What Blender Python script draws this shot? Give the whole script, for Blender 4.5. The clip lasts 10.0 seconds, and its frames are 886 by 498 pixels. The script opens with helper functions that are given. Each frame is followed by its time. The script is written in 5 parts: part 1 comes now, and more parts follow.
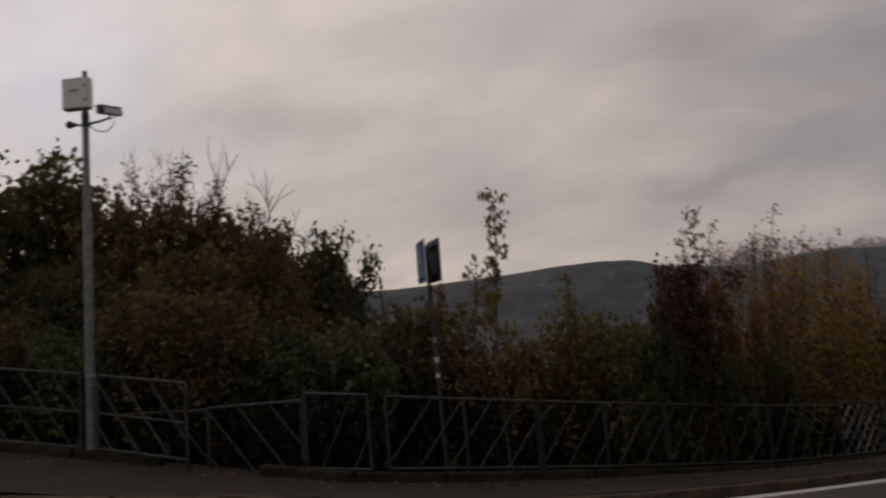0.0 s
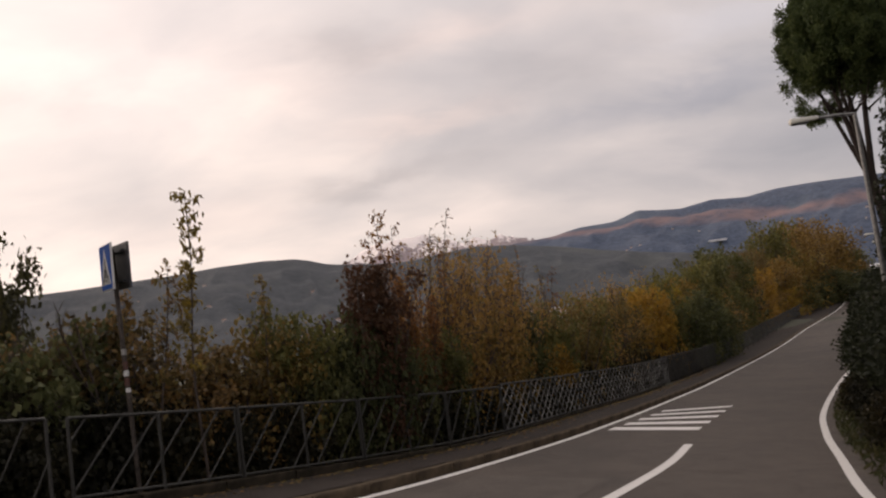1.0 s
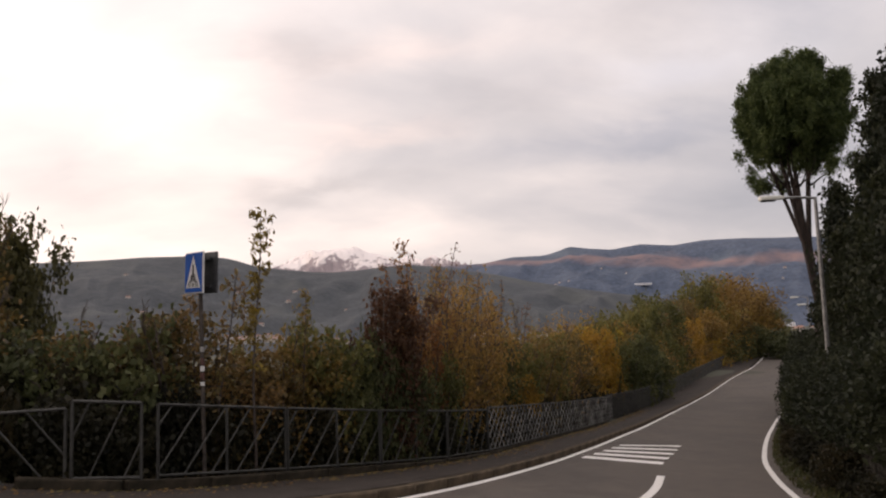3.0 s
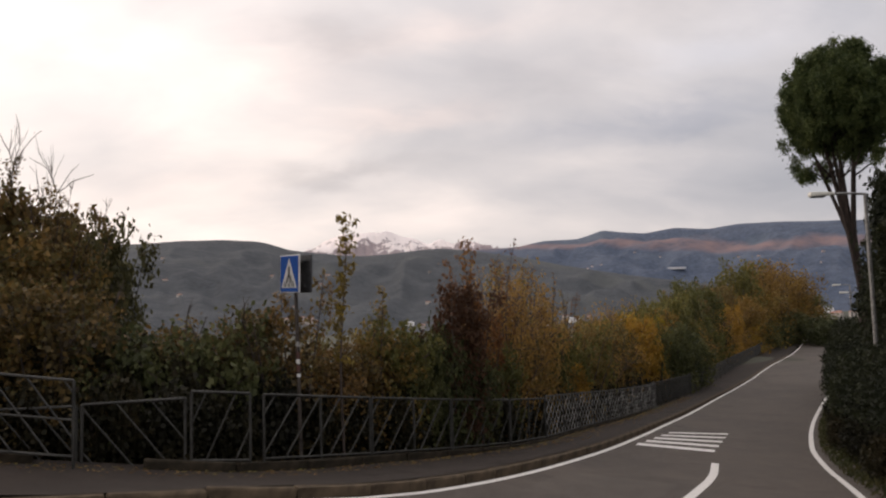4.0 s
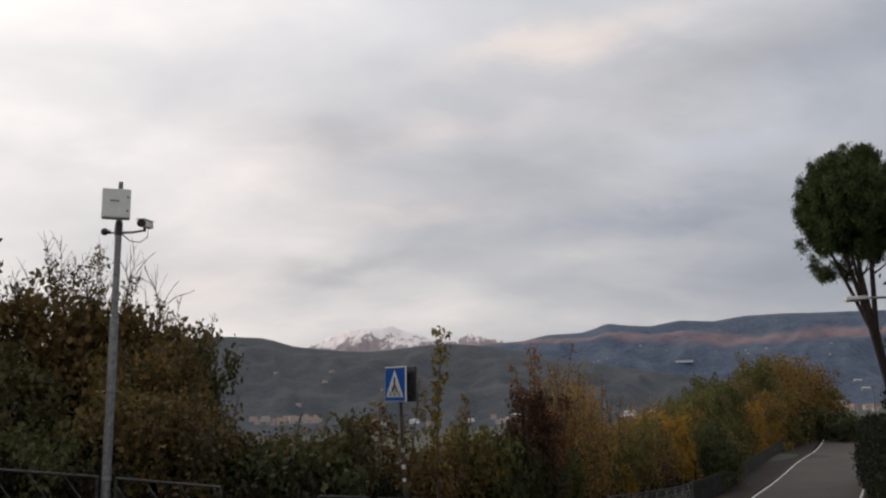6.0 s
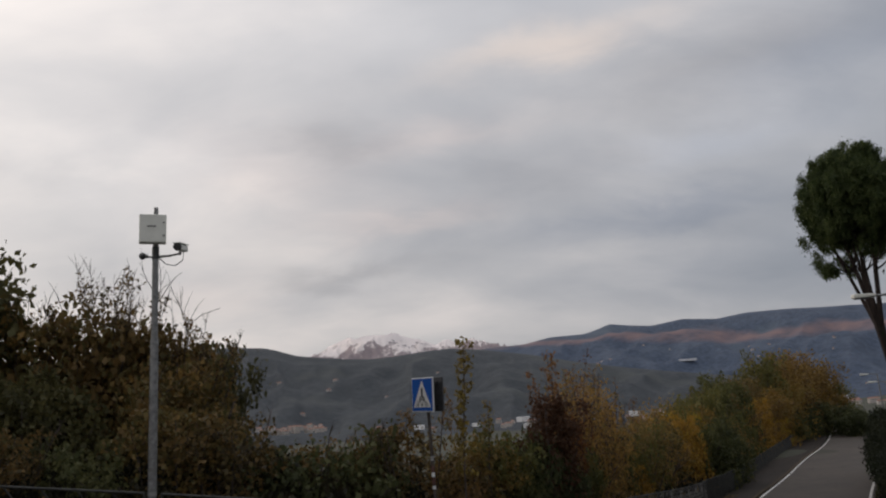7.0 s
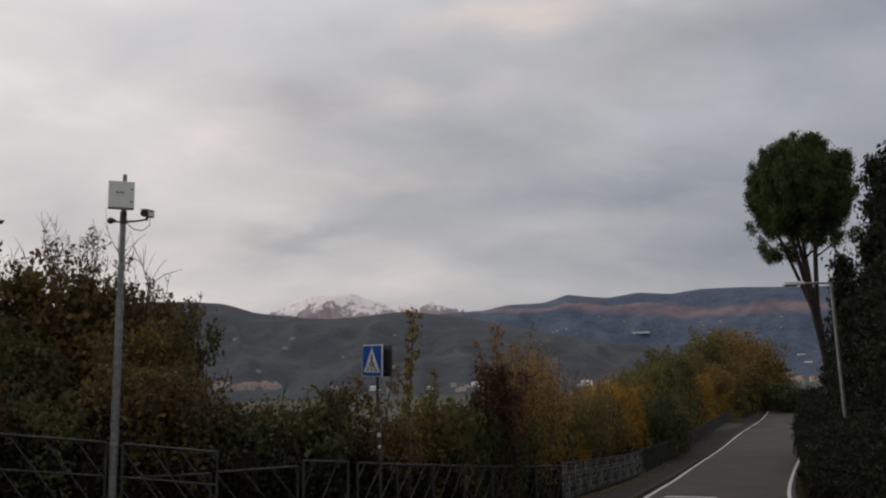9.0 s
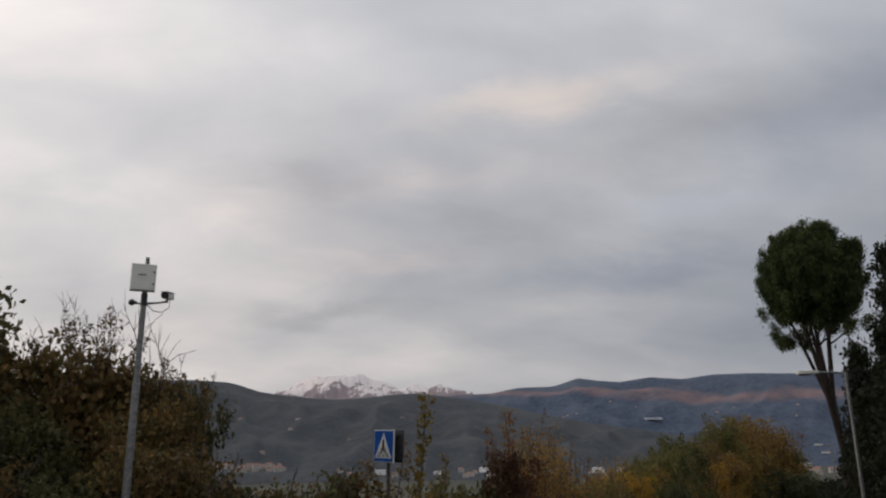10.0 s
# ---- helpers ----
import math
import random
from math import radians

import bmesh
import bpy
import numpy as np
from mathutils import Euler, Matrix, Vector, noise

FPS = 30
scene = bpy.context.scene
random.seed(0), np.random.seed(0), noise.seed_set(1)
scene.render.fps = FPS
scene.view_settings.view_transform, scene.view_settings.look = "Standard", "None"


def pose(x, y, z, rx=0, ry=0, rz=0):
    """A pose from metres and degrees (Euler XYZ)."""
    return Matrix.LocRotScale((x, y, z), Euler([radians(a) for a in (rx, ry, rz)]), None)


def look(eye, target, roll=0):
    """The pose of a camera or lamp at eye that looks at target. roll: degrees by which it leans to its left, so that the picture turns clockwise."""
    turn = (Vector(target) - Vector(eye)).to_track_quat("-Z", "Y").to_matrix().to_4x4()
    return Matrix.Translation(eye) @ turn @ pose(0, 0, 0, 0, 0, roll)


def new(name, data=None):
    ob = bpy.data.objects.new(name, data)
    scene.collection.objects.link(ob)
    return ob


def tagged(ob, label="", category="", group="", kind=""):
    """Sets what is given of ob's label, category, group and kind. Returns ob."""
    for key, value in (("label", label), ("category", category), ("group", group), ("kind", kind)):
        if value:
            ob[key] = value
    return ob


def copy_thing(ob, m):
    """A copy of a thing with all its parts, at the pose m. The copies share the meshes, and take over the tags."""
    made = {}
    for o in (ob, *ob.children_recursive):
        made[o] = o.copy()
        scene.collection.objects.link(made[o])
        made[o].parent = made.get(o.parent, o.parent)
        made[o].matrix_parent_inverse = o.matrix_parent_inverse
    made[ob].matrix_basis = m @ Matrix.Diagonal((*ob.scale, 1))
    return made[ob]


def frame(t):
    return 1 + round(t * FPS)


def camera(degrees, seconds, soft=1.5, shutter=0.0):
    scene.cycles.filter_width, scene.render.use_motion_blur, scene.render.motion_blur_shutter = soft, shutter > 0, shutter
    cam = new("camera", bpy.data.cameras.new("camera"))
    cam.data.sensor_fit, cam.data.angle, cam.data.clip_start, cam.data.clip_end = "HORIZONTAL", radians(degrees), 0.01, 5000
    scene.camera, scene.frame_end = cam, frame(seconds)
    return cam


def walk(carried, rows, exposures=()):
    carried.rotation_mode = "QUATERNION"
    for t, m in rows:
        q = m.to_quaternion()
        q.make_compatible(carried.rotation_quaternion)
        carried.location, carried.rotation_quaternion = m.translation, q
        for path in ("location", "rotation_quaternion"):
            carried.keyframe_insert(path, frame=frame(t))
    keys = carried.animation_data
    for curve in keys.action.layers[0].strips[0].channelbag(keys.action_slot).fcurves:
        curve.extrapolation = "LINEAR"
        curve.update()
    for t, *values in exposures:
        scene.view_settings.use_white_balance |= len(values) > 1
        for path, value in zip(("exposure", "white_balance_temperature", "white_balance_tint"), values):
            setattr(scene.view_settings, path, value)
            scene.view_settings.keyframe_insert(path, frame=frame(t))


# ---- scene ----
cam = camera(59.9, 10.0, soft=2.2, shutter=0.12)
PATH = [
    (0, (4.271, -10.955, 0.916), (4.4, -8.977, 1.182), -4.6),
    (0.1, (4.27, -10.866, 0.93), (4.58, -8.904, 1.164), -8.7),
    (0.2, (4.229, -10.824, 1.004), (4.658, -8.878, 1.179), -12.7),
    (0.3, (4.252, -10.919, 0.926), (4.633, -8.957, 1.009), -9.6),
    (0.5, (4.137, -10.895, 0.969), (4.574, -8.944, 1.029), -13.3),
    (0.7, (3.948, -10.947, 0.993), (4.67, -9.096, 1.224), -11.3),
    (1, (3.788, -10.925, 1.008), (4.732, -9.17, 1.18), -7.7),
    (1.5, (3.296, -10.971, 1.085), (4.364, -9.281, 1.128), -0.8),
    (2, (2.746, -11.118, 1.125), (3.704, -9.362, 1.173), -0.5),
    (2.2, (2.486, -11.139, 1.139), (3.516, -9.436, 1.333), -2.9),
    (3.3, (1.141, -11.552, 1.368), (2.241, -9.894, 1.565), -1.8),
    (3.5, (0.905, -11.61, 1.419), (1.957, -9.916, 1.564), -1.4),
    (4, (0.399, -11.851, 1.533), (1.426, -10.142, 1.698), -1.7),
    (4.5, (-0.102, -11.928, 1.608), (0.889, -10.212, 1.876), -6.9),
    (5, (-0.651, -12.033, 1.697), (0.353, -10.33, 2.0), -6.3),
    (5.5, (-1.098, -12.095, 1.71), (-0.082, -10.397, 2.004), -4.3),
    (6, (-1.618, -12.204, 1.766), (-0.61, -10.525, 2.174), -2.2),
    (6.2, (-1.77, -12.25, 1.768), (-0.75, -10.582, 2.19), -4.4),
    (7.3, (-2.285, -12.544, 1.865), (-1.301, -10.854, 2.285), -3.0),
    (7.5, (-2.331, -12.686, 1.863), (-1.416, -10.957, 2.277), -3.2),
    (8, (-2.44, -12.898, 1.88), (-1.548, -11.176, 2.369), -4.2),
    (8.5, (-2.564, -13.064, 1.896), (-1.6, -11.361, 2.305), 0.7),
    (9, (-2.521, -13.278, 1.903), (-1.426, -11.637, 2.228), -1.6),
    (9.5, (-2.637, -13.352, 1.927), (-1.572, -11.708, 2.328), -0.7),
    (10, (-2.713, -13.418, 1.951), (-1.66, -11.803, 2.481), -0.7),
]
EXPOSURES = [
    (0.0, -0.9, 6900, 15), (0.3, -0.62, 6900, 14), (0.5, -0.22, 6900, 14), (0.7, 0.25, 7100, 18), (1.0, 0.12, 7100, 18), (1.5, 0.24, 7100, 18), (2.0, 0.54, 7050, 18), (3.5, 0.32, 7000, 17),
    (4.5, 0.22, 6600, 12), (5.0, 0.07, 6450, 11), (5.5, 0.03, 6350, 10), (6.2, -0.1, 6350, 10), (7.5, -0.35, 6350, 10), (8.5, -0.35, 6350, 10), (10.0, -0.35, 6300, 10),
]


walk(cam, [(t, look(eye, target, roll)) for t, eye, target, roll in PATH], EXPOSURES)

# ---- world and sun ----
SUN_AZ, SUN_EL = radians(128), radians(9)


def make_world():
    world = bpy.data.worlds.new("dusk_sky")
    world.use_nodes = True
    nt = world.node_tree
    nt.nodes.clear()
    N, link = nt.nodes.new, nt.links.new

    def math_node(op, a, b=None):
        n = N("ShaderNodeMath")
        n.operation = op
        for i, v in enumerate((a, b)):
            if v is None:
                continue
            if isinstance(v, (int, float)):
                n.inputs[i].default_value = v
            else:
                link(v, n.inputs[i])
        return n.outputs[0]

    def ramp(fac, stops):
        n = N("ShaderNodeValToRGB")
        while len(n.color_ramp.elements) < len(stops):
            n.color_ramp.elements.new(0.5)
        for e, (p, c) in zip(n.color_ramp.elements, stops):
            e.position, e.color = p, (*c, 1)
        link(fac, n.inputs[0])
        return n.outputs[0]

    def mix(fac, a, b, kind="MIX"):
        n = N("ShaderNodeMix")
        n.data_type, n.blend_type = "RGBA", kind
        for sock, v in ((n.inputs[0], fac), (n.inputs[6], a), (n.inputs[7], b)):
            if isinstance(v, (int, float)):
                sock.default_value = v
            elif isinstance(v, tuple):
                sock.default_value = (*v, 1)
            else:
                link(v, sock)
        return n.outputs[2]

    coord = N("ShaderNodeTexCoord").outputs["Generated"]
    sep = N("ShaderNodeSeparateXYZ")
    link(coord, sep.inputs[0])
    x, y, z = sep.outputs
    up = math_node("ADD", math_node("MAXIMUM", z, 0.0), 0.42)
    plane = N("ShaderNodeCombineXYZ")
    link(math_node("DIVIDE", x, up), plane.inputs[0])
    link(math_node("DIVIDE", y, up), plane.inputs[1])
    turn = N("ShaderNodeMapping")
    turn.inputs["Rotation"].default_value = (0, 0, radians(-62))
    link(plane.outputs[0], turn.inputs[0])

    def noise_tex(scale, detail, rough, distort, shift):
        m = N("ShaderNodeMapping")
        m.inputs["Location"].default_value = shift
        m.inputs["Scale"].default_value = (1.75, 1.0, 1)
        link(turn.outputs[0], m.inputs[0])
        n = N("ShaderNodeTexNoise")
        n.inputs["Scale"].default_value, n.inputs["Detail"].default_value = scale, detail
        n.inputs["Roughness"].default_value, n.inputs["Distortion"].default_value = rough, distort
        link(m.outputs[0], n.inputs["Vector"])
        return n.outputs["Fac"]

    # named clouds of the deck: bearing, height, half width, half height (degrees), slant, strength, tint
    az = math_node("MULTIPLY", math_node("ARCTAN2", y, x), 180 / math.pi)
    el = math_node("MULTIPLY", math_node("ARCSINE", z), 180 / math.pi)
    ragged, wisps = noise_tex(2.1, 5, 0.55, 0.3, (1.3, 4.2, 0.7)), noise_tex(4.6, 5, 0.55, 0.4, (5.3, 0.2, 2.7))
    az = math_node("ADD", az, math_node("MULTIPLY", math_node("SUBTRACT", ragged, 0.5), 26.0))
    el = math_node("ADD", el, math_node("MULTIPLY", math_node("SUBTRACT", wisps, 0.5), 5.0))

    def cloud_bank(under, bearing, height, wide, tall, slant, strength, tint):
        u = math_node("SUBTRACT", az, bearing)
        v = math_node("ADD", math_node("SUBTRACT", el, height), math_node("MULTIPLY", u, slant))
        q = math_node("ADD", math_node("POWER", math_node("ABSOLUTE", math_node("DIVIDE", u, wide)), 2.0),
                      math_node("POWER", math_node("ABSOLUTE", math_node("DIVIDE", v, tall)), 2.0))
        f = math_node("MULTIPLY", math_node("EXPONENT", math_node("MULTIPLY", q, -1.0)), strength)
        return mix(f, under, tint, "MULTIPLY")

    big = noise_tex(0.9, 4, 0.45, 0.25, (3.1, 1.7, 0.4))
    fine = noise_tex(2.6, 6, 0.5, 0.25, (7.3, 2.2, 1.1))
    both = math_node("ADD", math_node("MULTIPLY", big, 0.5), math_node("MULTIPLY", fine, 0.5))
    cloud = ramp(both, [(0.30, (0.56, 0.565, 0.59)), (0.44, (0.68, 0.67, 0.68)), (0.53, (0.80, 0.77, 0.76)), (0.64, (0.97, 0.905, 0.87))])
    # the veiled sun brightens and warms the cloud layer round its direction
    sx, sy = math.cos(SUN_AZ), math.sin(SUN_AZ)
    toward = math_node("ADD", math_node("MULTIPLY", x, sx), math_node("MULTIPLY", y, sy))
    glow = ramp(math_node("ADD", math_node("MULTIPLY", toward, 0.5), 0.5),
                [(0.0, (0.55, 0.58, 0.62)), (0.42, (0.68, 0.705, 0.74)), (0.72, (0.95, 0.935, 0.925)), (1.0, (1.4, 1.34, 1.27))])
    cloud = mix(1.0, cloud, glow, "MULTIPLY")
    cloud = mix(1.0, cloud, ramp(math_node("MAXIMUM", z, 0.0), [(0.05, (0.83, 0.825, 0.835)), (0.2, (0.92, 0.91, 0.905)), (0.42, (1.12, 1.11, 1.10)), (0.8, (1.65, 1.63, 1.61))]), "MULTIPLY")
    pale, warm, rose, grey, slate, clear = (1.30, 1.29, 1.27), (1.42, 1.25, 1.10), (1.26, 1.16, 1.10), (0.78, 0.78, 0.79), (0.72, 0.76, 0.83), (0.98, 1.10, 1.30)
    for bank in ((50.0, 26.2, 8.0, 1.3, 0.09, 0.85, warm), (60.0, 28.0, 11.0, 3.0, 0.0, 0.3, pale), (38.0, 23.0, 12.0, 2.6, 0.05, 0.95, grey), (28.0, 22.0, 8.0, 3.4, 0.0, 0.7, slate),
                 (74.0, 18.6, 8.0, 3.0, -0.06, 0.5, rose), (58.0, 20.2, 6.5, 1.2, 0.06, 0.75, rose), (64.0, 14.8, 6.0, 1.1, 0.05, 0.75, rose), (66.5, 20.6, 4.2, 1.7, -0.05, 0.8, grey),
                 (43.5, 13.3, 10.0, 1.3, 0.03, 0.9, slate), (37.0, 17.6, 9.0, 1.5, 0.03, 0.6, (1.12, 1.15, 1.2)), (67.0, 10.7, 6.0, 0.8, 0.0, 0.7, grey), (50.0, 17.0, 8.0, 1.8, 0.04, 0.6, grey),
                 (84.0, 18.5, 8.0, 3.5, 0.0, 0.35, pale), (112.0, 19.0, 9.0, 9.0, 0.0, 1.0, clear), (96.0, 17.6, 7.0, 1.6, 0.06, 0.7, grey), (82.0, 9.0, 9.0, 2.2, 0.0, 0.4, rose), (32.0, 9.0, 14.0, 3.5, 0.0, 0.5, slate)):
        cloud = cloud_bank(cloud, *bank)
    sky = N("ShaderNodeTexSky")
    sky.sky_type, sky.sun_disc = "NISHITA", False
    sky.sun_elevation, sky.sun_rotation = SUN_EL, math.pi / 2 - SUN_AZ
    sky.dust_density = 2.0
    thin = mix(1.0, sky.outputs[0], (0.1, 0.1, 0.1), "MULTIPLY")
    total = mix(0.9, thin, cloud)
    bg = N("ShaderNodeBackground")
    link(total, bg.inputs["Color"])
    bg.inputs["Strength"].default_value = 1.12
    out = N("ShaderNodeOutputWorld")
    link(bg.outputs[0], out.inputs[0])
    scene.world = world


make_world()
sun_data = bpy.data.lights.new("sun", "SUN")
sun_data.energy, sun_data.angle, sun_data.color = 0.55, radians(14), (1.0, 0.86, 0.74)
sun = new("sun", sun_data)
sun.matrix_world = look((0, 0, 0), (-math.cos(SUN_AZ) * math.cos(SUN_EL), -math.sin(SUN_AZ) * math.cos(SUN_EL), -math.sin(SUN_EL)))
sun.location = (0, 0, 60)


# ---- materials ----
class Mat:
    """A small builder of node materials."""

    def __init__(self, name):
        self.m = bpy.data.materials.new(name)
        self.m.use_nodes = True
        self.nt = self.m.node_tree
        self.bsdf = self.nt.nodes["Principled BSDF"]

    def node(self, kind, **inputs):
        n = self.nt.nodes.new(kind)
        for k, v in inputs.items():
            self.put(n.inputs[k.replace("_", " ")], v)
        return n

    def put(self, sock, v):
        if isinstance(v, bpy.types.NodeSocket):
            self.nt.links.new(v, sock)
        elif isinstance(v, tuple) and len(v) == 3 and sock.type == "RGBA":
            sock.default_value = (*v, 1)
        else:
            sock.default_value = v

    def noise(self, scale, detail=4, rough=0.55, coord="Object", stretch=(1, 1, 1)):
        c = self.nt.nodes.new("ShaderNodeTexCoord")
        mp = self.node("ShaderNodeMapping", Vector=c.outputs[coord], Scale=stretch)
        return self.node("ShaderNodeTexNoise", Vector=mp.outputs[0], Scale=scale, Detail=detail, Roughness=rough).outputs["Fac"]

    def ramp(self, fac, *stops):
        n = self.nt.nodes.new("ShaderNodeValToRGB")
        while len(n.color_ramp.elements) < len(stops):
            n.color_ramp.elements.new(0.5)
        for e, (p, c) in zip(n.color_ramp.elements, stops):
            e.position, e.color = p, (*c, 1)
        self.put(n.inputs[0], fac)
        return n.outputs[0]

    def mix(self, fac, a, b, kind="MIX"):
        n = self.nt.nodes.new("ShaderNodeMix")
        n.data_type, n.blend_type = "RGBA", kind
        self.put(n.inputs[0], fac)
        self.put(n.inputs[6], a)
        self.put(n.inputs[7], b)
        return n.outputs[2]

    def warp(self, scale, amount):
        """Object coordinates pushed about by a noise, for lines that wander."""
        tc = self.nt.nodes.new("ShaderNodeTexCoord").outputs["Object"]
        n = self.node("ShaderNodeTexNoise", Scale=scale, Detail=6, Vector=tc)
        v = self.nt.nodes.new("ShaderNodeVectorMath")
        v.operation = "MULTIPLY_ADD"
        self.put(v.inputs[0], n.outputs["Color"])
        v.inputs[1].default_value = (amount * 2, amount * 2, amount * 2)
        self.put(v.inputs[2], tc)
        return v.outputs[0]

    def math(self, op, a, b=0.0):
        n = self.nt.nodes.new("ShaderNodeMath")
        n.operation = op
        self.put(n.inputs[0], a)
        self.put(n.inputs[1], b)
        return n.outputs[0]

    def done(self, colour, rough=0.8, metal=0.0, bump=None, depth=0.01, strength=0.5):
        self.put(self.bsdf.inputs["Base Color"], colour)
        self.put(self.bsdf.inputs["Roughness"], rough)
        self.put(self.bsdf.inputs["Metallic"], metal)
        if bump is not None:
            b = self.node("ShaderNodeBump", Height=bump, Distance=depth, Strength=strength)
            self.put(self.bsdf.inputs["Normal"], b.outputs[0])
        return self.m


def asphalt_mat(name, dark, light, gloss=0.2):
    m = Mat(name)
    m.put(m.bsdf.inputs["Specular IOR Level"], gloss)
    grain, patch, stain = m.noise(160, 3, 0.7), m.noise(0.35, 5, 0.6), m.noise(2.2, 5, 0.65)
    base = m.ramp(patch, (0.4, dark), (0.6, light))
    base = m.mix(0.35, base, m.ramp(stain, (0.35, tuple(c * 0.6 for c in dark)), (0.65, tuple(c * 1.2 for c in light))))
    base = m.mix(0.25, base, m.ramp(grain, (0.35, (0.02, 0.02, 0.02)), (0.7, (0.16, 0.15, 0.14))))
    oil = m.noise(0.8, 7, 0.72)
    base = m.mix(m.ramp(oil, (0.60, (0, 0, 0)), (0.70, (0.55, 0.55, 0.55))), base, tuple(c * 0.45 for c in dark))
    crack = m.node("ShaderNodeTexVoronoi", Scale=0.55, Vector=m.warp(0.9, 0.5))
    crack.feature = "DISTANCE_TO_EDGE"
    base = m.mix(m.ramp(crack.outputs["Distance"], (0.003, (0.28, 0.28, 0.28)), (0.009, (0, 0, 0))), base, tuple(c * 0.3 for c in dark))
    return m.done(base, 0.78, 0, grain, 0.006, 0.5)


def paint_mat(name, colour, under=(0.06, 0.055, 0.05), wear=0.55):
    m = Mat(name)
    w, g = m.noise(9, 6, 0.7), m.noise(120, 3, 0.7)
    c = m.mix(m.ramp(w, (wear, (0, 0, 0)), (wear + 0.14, (1, 1, 1))), colour, under)
    return m.done(c, 0.7, 0, g, 0.004, 0.4)


def metal_mat(name, a, b, rough=0.55, metal=0.5, scale=14):
    m = Mat(name)
    n, s = m.noise(scale, 5, 0.65), m.noise(90, 3, 0.6)
    return m.done(m.ramp(n, (0.35, a), (0.68, b)), rough, metal, s, 0.002, 0.3)


def plain_mat(name, a, b, scale=6, rough=0.8, depth=0.004, gloss=0.5):
    m = Mat(name)
    m.put(m.bsdf.inputs["Specular IOR Level"], gloss)
    n = m.noise(scale, 6, 0.62)
    return m.done(m.ramp(n, (0.33, a), (0.68, b)), rough, 0, m.noise(scale * 7, 4, 0.6), depth, 0.5)


def leaf_mat(name, *colours, gloss=0.6, thin=0.36, spread=0.35):
    m = Mat(name)
    colours = [tuple(min(0.34, v * (1.95 if max(col) < 0.1 else 1.5)) for v in col) for col in colours]
    isl = m.nt.nodes.new("ShaderNodeNewGeometry").outputs["Random Per Island"]
    own = m.nt.nodes.new("ShaderNodeObjectInfo").outputs["Random"]
    patch = m.noise(1.3, 3, 0.5)
    f = m.math("ADD", m.math("MULTIPLY", isl, 0.27), m.math("MULTIPLY", patch, 0.73))
    f = m.math("ADD", f, m.math("MULTIPLY", m.math("SUBTRACT", own, 0.5), spread))
    n = len(colours)
    c = m.ramp(f, *[(0.18 + 0.64 * i / max(1, n - 1), col) for i, col in enumerate(colours)])
    m.done(c, gloss)
    m.put(m.bsdf.inputs["Specular IOR Level"], 0.22)
    tr = m.node("ShaderNodeBsdfTranslucent", Color=c)
    mx = m.node("ShaderNodeMixShader", Fac=thin)
    m.nt.links.new(m.bsdf.outputs[0], mx.inputs[1])
    m.nt.links.new(tr.outputs[0], mx.inputs[2])
    m.nt.links.new(mx.outputs[0], m.nt.nodes["Material Output"].inputs[0])
    return m.m


def bark_mat(name, a, b):
    m = Mat(name)
    n = m.noise(9, 6, 0.65, stretch=(1, 1, 0.2))
    return m.done(m.ramp(n, (0.35, a), (0.65, b)), 0.9, 0, n, 0.02, 0.7)


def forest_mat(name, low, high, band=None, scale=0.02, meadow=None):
    """Wooded mountainside; band: colour of a painted sunlit stripe and the heights between which it lies."""
    m = Mat(name)
    fine, wide = m.noise(scale, 7, 0.62), m.noise(scale * 0.18, 5, 0.55)
    c = m.ramp(fine, (0.34, low), (0.66, high))
    stand = m.noise(scale * 4.5, 5, 0.7)
    c = m.mix(0.44, c, m.ramp(stand, (0.36, tuple(v * 0.45 for v in low)), (0.64, tuple(v * 1.35 for v in high))))
    if meadow:
        c = m.mix(m.ramp(wide, (0.56, (0, 0, 0)), (0.66, (0.7, 0.7, 0.7))), c, meadow)
    # stripe of sunlight on the slope, painted into the colour
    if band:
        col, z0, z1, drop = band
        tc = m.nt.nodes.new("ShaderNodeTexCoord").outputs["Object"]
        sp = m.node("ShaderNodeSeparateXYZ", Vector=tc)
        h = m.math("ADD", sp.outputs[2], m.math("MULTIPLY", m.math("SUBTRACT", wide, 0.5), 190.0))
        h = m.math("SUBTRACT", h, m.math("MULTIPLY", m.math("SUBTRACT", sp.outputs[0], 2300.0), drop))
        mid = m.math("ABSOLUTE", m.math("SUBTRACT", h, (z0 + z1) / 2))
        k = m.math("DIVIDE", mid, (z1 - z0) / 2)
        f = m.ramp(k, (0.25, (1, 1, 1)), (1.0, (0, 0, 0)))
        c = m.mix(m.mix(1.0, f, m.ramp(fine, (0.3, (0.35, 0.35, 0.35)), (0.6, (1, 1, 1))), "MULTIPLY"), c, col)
    return m.done(c, 0.95, 0, fine, 12, 0.6)


ASPHALT = asphalt_mat("asphalt", (0.047, 0.0360, 0.0280), (0.080, 0.0610, 0.0475), 0.28)
PATCH = asphalt_mat("patched_asphalt", (0.060, 0.047, 0.037), (0.092, 0.073, 0.059), 0.28)
PAVING = asphalt_mat("pavement_asphalt", (0.017, 0.0118, 0.0090), (0.034, 0.0240, 0.0185), 0.08)
KERB = plain_mat("kerb_stone", (0.020, 0.015, 0.010), (0.130, 0.098, 0.066), 2.3, 0.85, 0.010, 0.12)
LINE = paint_mat("road_paint", (0.62, 0.60, 0.57), wear=0.60)
GREY_TUBE = metal_mat("galvanised_tube", (0.12, 0.12, 0.12), (0.25, 0.25, 0.245), 0.5, 0.4)
RUSTY_TUBE = metal_mat("rusty_tube", (0.016, 0.012, 0.010), (0.085, 0.068, 0.056), 0.7, 0.2, 7)
